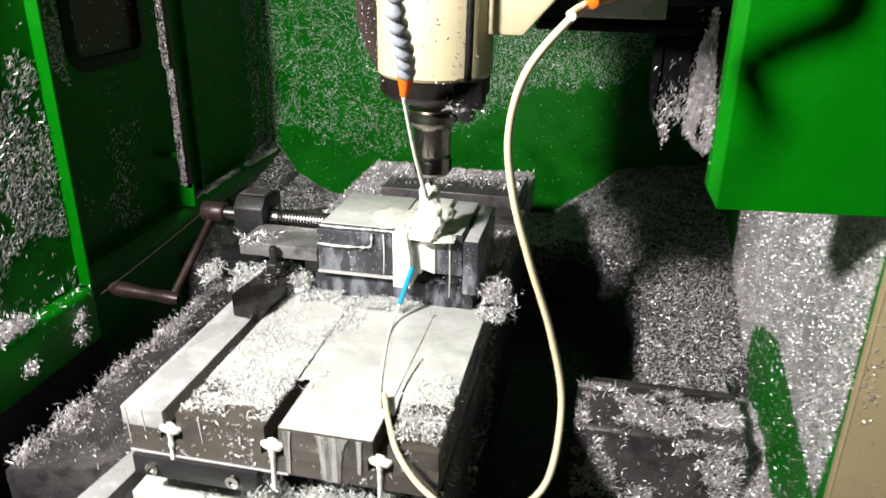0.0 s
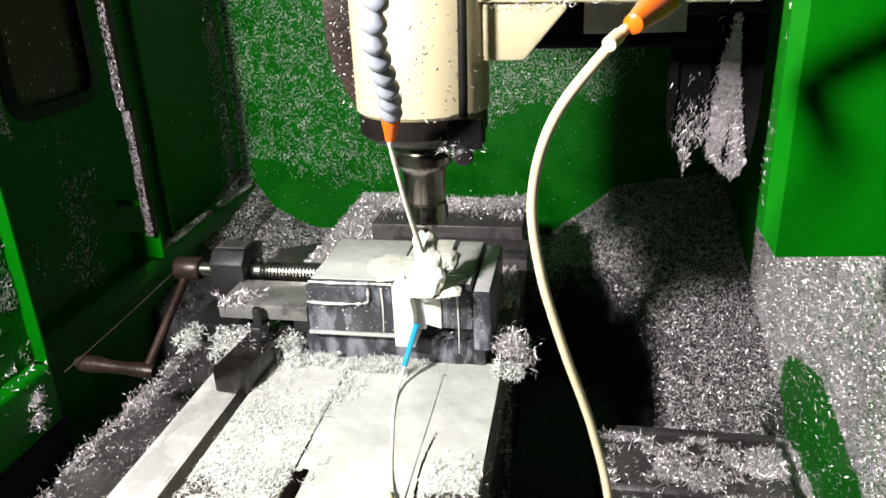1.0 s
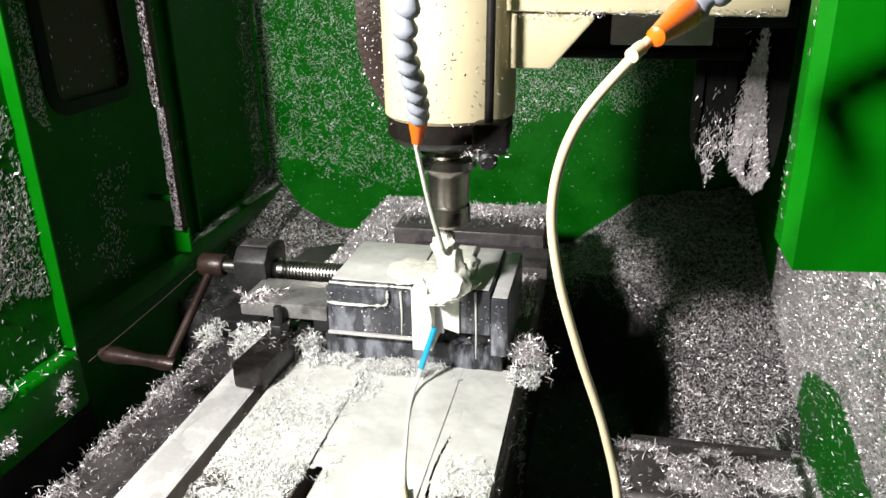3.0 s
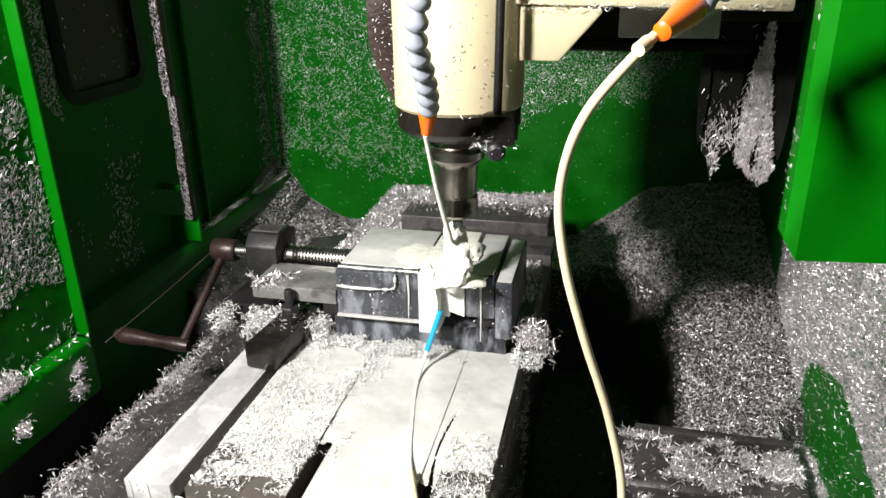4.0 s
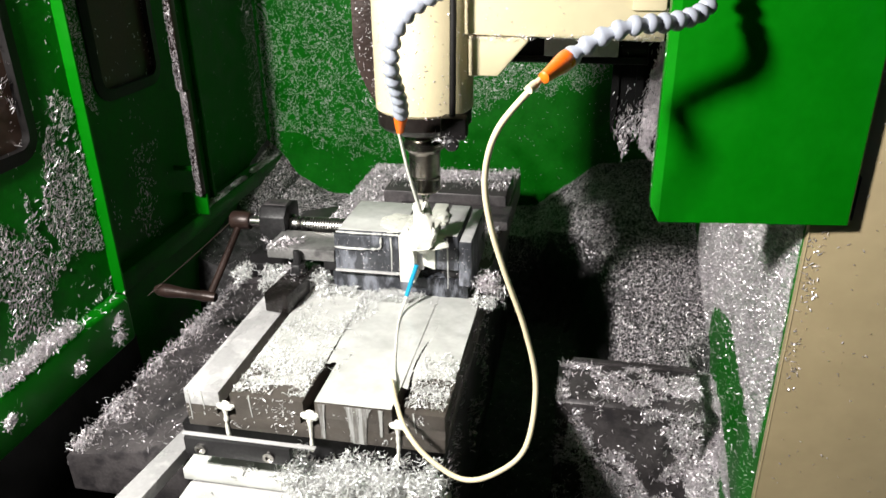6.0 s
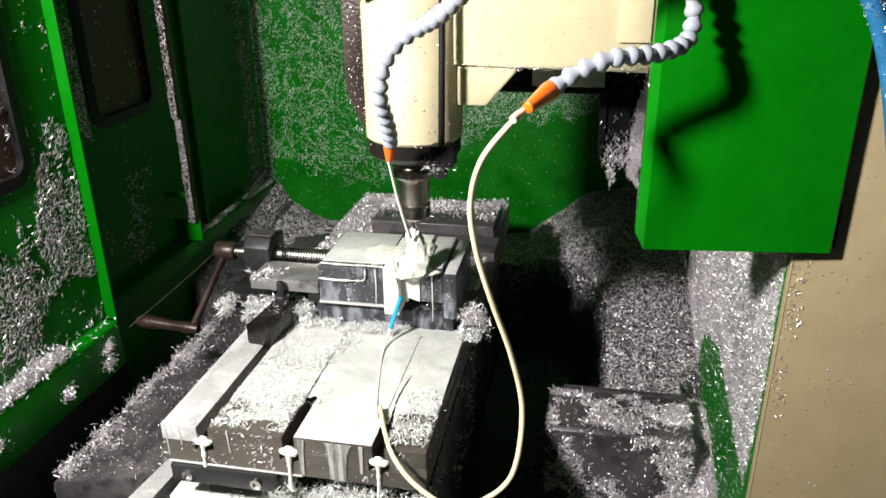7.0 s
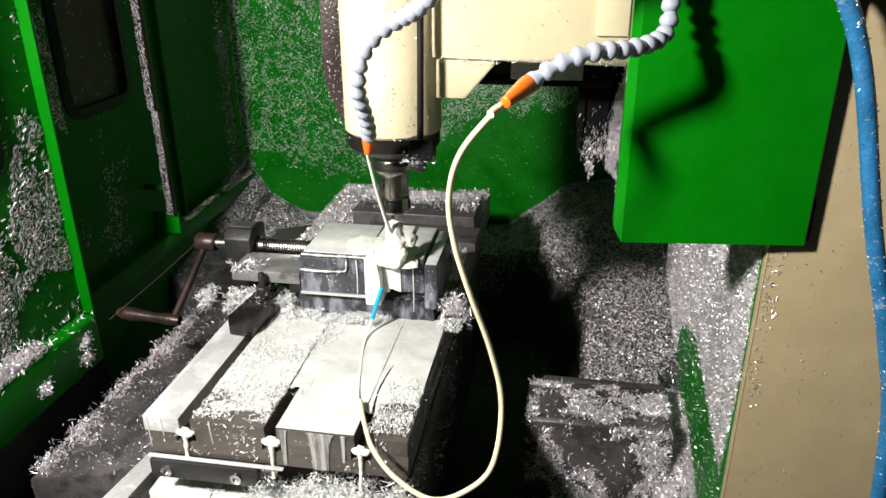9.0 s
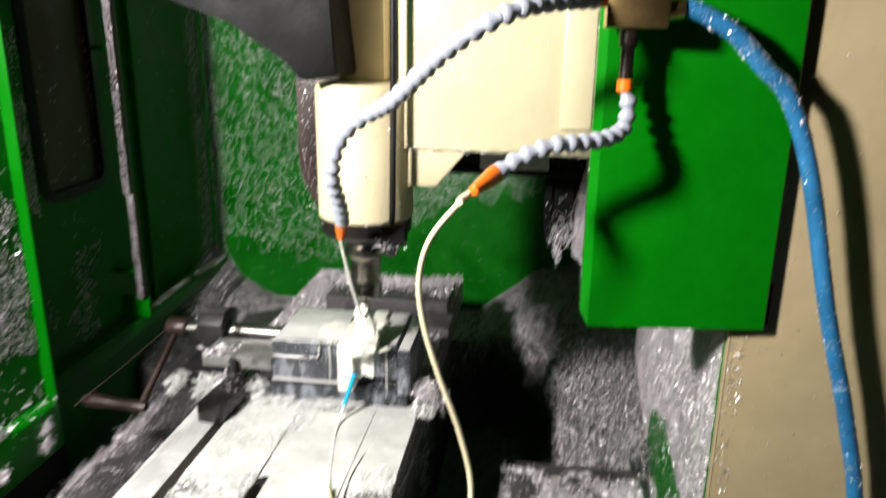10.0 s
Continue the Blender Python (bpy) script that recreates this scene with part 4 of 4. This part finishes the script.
for k in range(4):
    bm = boxed(0.0205, 0.0245, -0.004, 0.004, -0.090, -0.076, 0.0006)
    bmesh.ops.rotate(bm, verts=bm.verts, cent=(0, 0, 0), matrix=Matrix.Rotation(radians(90 * k), 3, "Z"))
    part("notch", bm, BLACK, holder)
bm = bmesh.new()
prev = None
for k in range(15):
    an, hh = radians(24 * k), -0.094 - 0.0055 * k
    cross = [bm.verts.new(((0.006 if q % 2 == 0 else 0.0034) * math.cos(an + q * math.pi / 4), (0.006 if q % 2 == 0 else 0.0034) * math.sin(an + q * math.pi / 4), hh)) for q in range(8)]
    if prev:
        for q in range(8):
            bm.faces.new((prev[q], prev[(q + 1) % 8], cross[(q + 1) % 8], cross[q]))
    prev = cross
part("end_mill", bm, STEEL, holder, "fluted end mill")

# torn rubber skirt with chips beside the column
skirt = thing("rubber_skirt", "torn black rubber skirt hung with chips", "rubber skirt")
random.seed(21)
HEM = ((0.066, 1.115), (0.076, 1.098), (0.085, 1.068), (0.094, 1.085), (0.103, 1.112), (0.112, 1.092), (0.122, 1.082), (0.132, 1.072), (0.142, 1.064), (0.151, 1.070), (0.160, 1.098))
for k, (x, low) in enumerate(HEM):
    bm = bmesh.new()
    y = 1.052 + random.uniform(-0.004, 0.006)
    prism(bm, [(x - 0.0055, 1.50), (x - 0.0055, low + 0.05), (x - 0.004, low + 0.022), (x - 0.0005, low), (x + 0.002, low + 0.006), (x + 0.004, low + 0.03), (x + 0.0057, low + 0.05), (x + 0.0057, 1.50)], y, y + 0.004, "y")
    part("strip", bm, MATT, skirt)
part("clamp_bar", boxed(0.062, 0.162, 1.040, 1.049, 1.262, 1.284, 0.002), BLACK, skirt)


def skirt_cover(x, z):
    hem = np.interp(x, [h[0] for h in HEM], [h[1] for h in HEM])
    left = np.interp(z, (1.06, 1.12, 1.20, 1.24, 1.30), (0.112, 0.108, 0.112, 0.124, 0.132))
    right = np.interp(z, (1.06, 1.10, 1.16, 1.24, 1.30), (0.162, 0.156, 0.146, 0.138, 0.136))
    bright = np.clip((x - left) / 0.006, 0, 1) * np.clip((right - x) / 0.006, 0, 1)
    torn = np.clip((rough_noise(x * 70, z * 10, 101) - 0.28) * 6, 0, 1)
    fringe = np.clip((rough_noise(x * 60, z * 16, 103) - 0.42) * 3, 0.04, 0.6) * np.clip((1.2 - z) / 0.06, 0.02, 1) * (x < left) * 0.4
    return (bright * torn + fringe) * np.clip((z - hem) / 0.006, 0, 1)


p, nrm = on_wall(26000, "y", 1.0470, 0.062, 0.165, 1.055, 1.30, skirt_cover, -1)
chips("skirt_chips", "chips clinging to the torn rubber skirt", p, nrm, 0.0068, 0.0010, 0.6, (0.1, 0, 1.2))

# clutter of chips round the vise
n = 2600
cx = np.stack([RNG.uniform(-0.56, -0.39, n), RNG.uniform(0.90, 0.945, n), RNG.uniform(TOP, TOP + 0.032, n)], 1)
k = rough_noise(cx[:, 0] * 40, cx[:, 2] * 60, 131) > 0.42
rides(chips("vise_chips", "tangled chips beside the vise rail", cx[k], RNG.normal(size=(int(k.sum()), 3)), 0.012, 0.0010, 1.0, None, WET_CHIP, 4))
n = 1100
cx = np.stack([RNG.normal(-0.116, 0.011, n), RNG.normal(0.925, 0.012, n), RNG.normal(0.888, 0.007, n)], 1)
cx[:, 2] -= 0.9 * np.clip(cx[:, 0] + 0.112, 0, 0.03) * RNG.uniform(0, 2, n)
rides(chips("vise_chips", "bushy tuft of chips at the end of the vise", cx, RNG.normal(size=(n, 3)), 0.010, 0.0010, 1.0))
cx = np.stack([RNG.uniform(-0.515, -0.44, 420), RNG.uniform(0.918, 0.955, 420), 0.922 + np.abs(RNG.normal(0, 0.005, 420))], 1)
cx = cx[rough_noise(cx[:, 0] * 40, cx[:, 1] * 40, 137) > 0.45]
rides(chips("vise_chips", "curls of chips on the guide rail", cx, RNG.normal(size=cx.shape), 0.010, 0.0016, 1.0))
# specks on the head
n = 260
an = RNG.uniform(radians(190), radians(350), n)
cx = np.stack([AX + 0.0025 + 0.0710 * np.cos(an), AY + 0.0710 * np.sin(an), RNG.uniform(1.18, 1.37, n)], 1)
chips("head_specks", "stray chips stuck on the cream head", cx, np.stack([np.cos(an), np.sin(an), 0 * an], 1), 0.0030, 0.0009, 0.3)
p, nrm = on_wall(240, "y", 0.8745, -0.14, 0.11, 1.295, 1.50, lambda a, z: np.full_like(a, 0.7), -1)
chips("head_specks", "stray chips stuck on the cream head", p, nrm, 0.0026, 0.0007, 0.3)
p, nrm = on_wall(420, "y", 0.8735, -0.148, 0.116, 1.287, 1.294, lambda a, z: rough_noise(a * 50, z * 10, 191), -1)
chips("head_specks", "chips caught along the lower edge of the head", p, nrm, 0.0036, 0.0008, 0.6)
p, nrm = on_wall(220, "y", 0.984, -0.33, -0.28, 1.16, 1.40, lambda a, z: np.full_like(a, 0.8), -1)
chips("guard_specks", "chips stuck on the brown guard plate", p, nrm, 0.0028, 0.0007, 0.3)
cx = np.stack([RNG.normal(-0.160, 0.010, 130), RNG.normal(0.832, 0.006, 130), RNG.normal(1.160, 0.005, 130)], 1)
chips("head_specks", "chips caught on the cable clip", cx, RNG.normal(size=cx.shape), 0.005, 0.0009, 0.8)

# chips caught on the clamp and specks on the wet jaws
cx = np.stack([RNG.normal(-0.445, 0.014, 160), RNG.normal(0.918, 0.018, 160), 0.884 + np.abs(RNG.normal(0, 0.006, 160))], 1)
rides(chips("clamp_chips", "chips caught on the clamp bolt", cx, RNG.normal(size=cx.shape), 0.008, 0.0014, 1.0))
p, nrm = on_wall(90, "y", 0.9085, -0.372, -0.262, 0.90, 0.965, lambda a, z: np.full_like(a, 0.8), -1)
rides(chips("jaw_specks", "fine chips stuck on the wet jaw", p, nrm, 0.0024, 0.0008, 0.5))
p, nrm = on_wall(40, "y", 0.904, -0.20, -0.142, 0.89, 0.965, lambda a, z: np.full_like(a, 0.8), -1)
rides(chips("jaw_specks", "fine chips stuck on the wet jaw", p, nrm, 0.0024, 0.0008, 0.5))


# ---- segmented coolant hoses ----
def bead_mesh():
    bm = bmesh.new()
    lathe(bm, [(0.0, 0.0), (0.0058, 0.0), (0.0060, 0.002), (0.0064, 0.005), (0.0094, 0.0095), (0.0099, 0.0125), (0.0090, 0.0155), (0.0072, 0.0175), (0.0, 0.0178)], seg=16)
    return finish(bm, "bead", GREY_PLASTIC)


BEAD = bead_mesh()


def bead_hose(parent, points, scale=1.0):
    line = spline(points, 40)
    pitch, gone, last = 0.0158 * scale, 0.0, line[0]
    out = [line[0]]
    for p in line[1:]:
        gone += (p - last).length
        last = p
        if gone >= pitch:
            out.append(p)
            gone = 0.0
    for a, b in zip(out, out[1:]):
        ob = new("bead", BEAD)
        ob.parent = parent
        ob.matrix_basis = Matrix.Translation(a) @ along(b - a) @ Matrix.Diagonal((scale, scale, scale, 1))
    return out[-1], (out[-1] - out[-2]).normalized()


def cone_nozzle(parent, at, way, length, r0, r1, name="nozzle"):
    m = Matrix.Translation(at) @ along(way)
    return part(name, lathe(bmesh.new(), [(0, 0), (r0 * 0.9, 0), (r0, 0.002), (r0, length * 0.22), (r0 * 0.62, length * 0.85), (r0 * 0.58, length * 0.97), (r1, length), (0, length)], m, 20), ORANGE, parent, "orange nozzle")


jet_hose = thing("coolant_hose", "grey segmented coolant hose with an orange nozzle at the spindle", "coolant hose", "segmented coolant hoses")
end, way = bead_hose(jet_hose, [(0.105, 0.69, 1.488), (0.05, 0.625, 1.482), (0.008, 0.59, 1.469), (-0.049, 0.61, 1.435), (-0.118, 0.675, 1.377), (-0.151, 0.710, 1.359), (-0.180, 0.710, 1.339), (-0.196, 0.710, 1.314), (-0.202, 0.715, 1.288), (-0.205, 0.725, 1.269), (-0.204, 0.745, 1.244), (-0.207, 0.772, 1.214), (-0.213, 0.790, 1.198)], 1.10)
cone_nozzle(jet_hose, end, Vector((-0.006, 0.014, -0.03)).normalized(), 0.030, 0.009, 0.0035)
blow_hose = thing("coolant_hose", "grey segmented hose with an orange nozzle feeding an ivory tube", "coolant hose", "segmented coolant hoses")
part("connector", lathe(bmesh.new(), [(0, 0), (0.009, 0), (0.009, 0.012), (0.007, 0.014), (0, 0.014)], Matrix.Translation((0.139, 0.702, 1.404)) @ along((0, -0.05, -1)), 16), ORANGE, blow_hose)
end, way = bead_hose(blow_hose, [(0.140, 0.702, 1.391), (0.144, 0.702, 1.381), (0.146, 0.700, 1.369), (0.142, 0.695, 1.358), (0.138, 0.685, 1.349), (0.117, 0.660, 1.343), (0.091, 0.640, 1.341), (0.066, 0.625, 1.341), (0.039, 0.620, 1.332), (0.020, 0.618, 1.321), (-0.002, 0.612, 1.305)], 1.03)
cone_nozzle(blow_hose, end, Vector((-0.024, -0.049, -0.013)).normalized(), 0.050, 0.0100, 0.0034)

manifold = thing("hose_manifold", "brass valve manifold with hose fittings", "manifold")
part("block", boxed(0.112, 0.178, 0.682, 0.720, 1.458, 1.500, 0.003), BRASS, manifold)
part("valve", lathe(bmesh.new(), [(0, 0), (0.010, 0), (0.010, 0.018), (0.0075, 0.02), (0.0075, 0.052), (0, 0.052)], Matrix.Translation((0.139, 0.703, 1.458)) @ along((0, -0.02, -1)), 16), BROWN, manifold)
part("bracket", boxed(0.125, 0.165, 0.720, 0.735, 1.465, 1.495, 0.002), BLACK, manifold)
part("fitting", lathe(bmesh.new(), [(0, 0), (0.008, 0), (0.008, 0.014), (0, 0.014)], Matrix.Translation((0.112, 0.692, 1.487)) @ along((-1, 0, 0)), 12), ORANGE, manifold)

feed = thing("supply_hose", "blue braided supply hose speckled with chips", "hose")
line = spline([(0.172, 0.700, 1.478), (0.205, 0.705, 1.478), (0.250, 0.710, 1.455), (0.288, 0.713, 1.418), (0.319, 0.715, 1.385), (0.355, 0.720, 1.299), (0.399, 0.725, 1.138), (0.446, 0.730, 0.990), (0.48, 0.735, 0.85), (0.50, 0.735, 0.60), (0.50, 0.735, 0.36)], 12)
part("ferrule", tube(bmesh.new(), line[:9], 0.0122, 16), BRASS, feed, "brass hose ferrule")
part("braid", tube(bmesh.new(), line, 0.0098, 18), BLUE, feed)
pts = []
for k in range(1500):
    i = int(RNG.integers(10, len(line) - 20))
    pts.append(line[i] + Vector(RNG.normal(size=3)).normalized() * 0.0099)
pts = np.array([list(v) for v in pts])
chips("hose_chips", "chips stuck to the blue hose", pts, RNG.normal(size=pts.shape), 0.005, 0.0014, 0.6)

# ---- ivory tube slipped on the second nozzle ----
ivory = thing("ivory_tube", "thin ivory rubber tube hanging in a loop", "tube")
LOOP = [(-0.0139, 0.588, 1.2987), (-0.025, 0.5664, 1.2913), (-0.0566, 0.5571, 1.2509), (-0.0695, 0.5687, 1.1997), (-0.0644, 0.5743, 1.1471), (-0.0486, 0.5816, 1.0871), (-0.0256, 0.5932, 1.0113), (-0.0109, 0.5917, 0.939), (-0.0177, 0.5661, 0.8696), (-0.051, 0.5588, 0.8311), (-0.0921, 0.561, 0.813), (-0.1379, 0.5737, 0.8285), (-0.1702, 0.5944, 0.8501), (-0.193, 0.6372, 0.8560), (-0.2115, 0.6827, 0.8600)]
part("hanging_loop", tube(bmesh.new(), spline(LOOP, 10), 0.0033, 14), IVORY, ivory)
part("cuff", tube(bmesh.new(), spline([(-0.0225, 0.5705, 1.2940), (-0.028, 0.560, 1.2905)], 3), 0.0043, 12), IVORY, ivory)
lying = rides(thing("ivory_tube", "thin ivory tube lying on the table with a light blue tip", "tube"))
part("lying_run", tube(bmesh.new(), spline([(-0.208, 0.665, 0.8570), (-0.222, 0.715, 0.8525), (-0.243, 0.815, 0.8525), (-0.247, 0.860, 0.859), (-0.243, 0.876, 0.876)], 10), 0.0019, 12), FOAM, lying)
part("tip", tube(bmesh.new(), spline([(-0.243, 0.876, 0.876), (-0.235, 0.880, 0.902), (-0.227, 0.886, 0.928)], 5), 0.0036, 12), SKY_BLUE, lying, "light blue tube tip")


# ---- coolant jet and splash ----
jet = thing("coolant_jet", "thin milky jet of coolant hitting the cutter", "coolant jet")
part("stream", tube(bmesh.new(), spline([(-0.2185, 0.802, 1.174), (-0.217, 0.845, 1.100), (-0.212, 0.885, 1.030)], 8), lambda s: 0.0024 + 0.0008 * s, 10), FOAM, jet)


def blob(bm, at, size, seed, squash=(1, 1, 1)):
    made = bmesh.ops.create_icosphere(bm, subdivisions=3, radius=1.0)["verts"]
    for v in made:
        k = 1 + 0.35 * noise.noise(v.co * 1.5 + Vector((seed, 0, 0))) + 0.22 * noise.noise(v.co * 3.5 + Vector((0, seed, 0))) + 0.12 * noise.noise(v.co * 8 + Vector((0, 0, seed)))
        v.co = Vector(at) + Vector((v.co.x * squash[0], v.co.y * squash[1], v.co.z * squash[2])) * size * k


splash = thing("coolant_splash", "frothing splash of milky coolant round the cutter", "coolant splash", at=(AX, AY, 1.0))
bm = bmesh.new()
for k, (dx, dy, dz, s, q) in enumerate(((-0.002, 0, 0.026, 0.013, (1, 1, 1.3)), (0.001, -0.003, 0.006, 0.016, (0.9, 0.9, 2.0)), (-0.005, -0.006, -0.018, 0.019, (1.1, 0.9, 1.2)), (0.010, -0.002, -0.010, 0.011, (1.0, 0.9, 1.5)))):
    blob(bm, (dx, dy, dz), s, k * 3.7, q)
part("column", bm, FOAM, splash)
bm = bmesh.new()
for k, (dx, dy, dz, s, q) in enumerate(((-0.014, -0.004, -0.034, 0.016, (1.5, 1.2, 0.35)), (0.012, 0.006, -0.033, 0.014, (1.5, 1.2, 0.30)), (0.0, 0.03, -0.034, 0.016, (1.0, 1.6, 0.3)))):
    blob(bm, (dx, dy, dz), s, 20 + k * 2.9, q)
part("froth", bm, FOAM, splash)
run = rides(thing("coolant_run", "milky coolant running off the block and jaw", "coolant"))
bm = bmesh.new()
for k, (x, y, z, s, q) in enumerate(((-0.245, 0.905, 0.955, 0.014, (0.8, 0.5, 1.9)), (-0.216, 0.920, 0.968, 0.012, (1.2, 1.5, 0.5)), (-0.205, 0.98, 0.972, 0.014, (1.0, 2.2, 0.4)), (-0.232, 0.93, 0.965, 0.016, (1.3, 1.2, 0.4)), (-0.275, 0.96, 0.9695, 0.018, (1.6, 2.2, 0.10)))):
    blob(bm, (x, y, z), s, 50 + k * 4.1, q)
part("run_off", bm, FOAM, run)
random.seed(11)
for x, z0, z1 in ((-0.276, 0.960, 0.90), (-0.182, 0.966, 0.875)):
    line = spline([(x, 0.9125, z0), (x + 0.001, 0.9120, (z0 + z1) / 2), (x + random.uniform(-0.004, 0.004), 0.9125, z1)], 5)
    part("streak", tube(bmesh.new(), line, lambda s: 0.0017 * (1 - 0.6 * s), 8), MILK, run)


# ---- what moves ----
def travel(t):
    """The table's slow reciprocating pass under the cutter."""
    s = ((t - 1.42) / 2.34) % 1.0
    tri = 1 - 4 * min(s, 1 - s)
    tri = max(-0.93, min(0.93, tri * 1.08))
    dx = -0.0030 if s < 0.5 else 0.0022
    fade = min(1.0, min(abs(s), abs(s - 0.5), abs(1 - s)) / 0.09)
    return dx * fade, 0.0075 + 0.0145 * tri


def motions():
    times = [round(0.1 * k, 1) for k in range(101)]
    offsets = [travel(t) for t in times]
    for ob in RIDERS:
        base = ob.location.copy()
        walk(ob, [(t, pose(base.x + dx, base.y + dy, base.z)) for t, (dx, dy) in zip(times, offsets)])
    base = holder.location.copy()
    walk(holder, [(t, pose(*base, 0, 0, (-80 * k) % 360)) for k, t in enumerate(times)])
    random.seed(3)
    rows = []
    base = splash.location.copy()
    for k, t in enumerate(times):
        rows.append((t, pose(base.x + random.uniform(-0.003, 0.003), base.y + random.uniform(-0.003, 0.003), base.z + random.uniform(-0.004, 0.004), random.uniform(-8, 8), random.uniform(-8, 8), random.uniform(-35, 35))))
    walk(splash, rows)


motions()
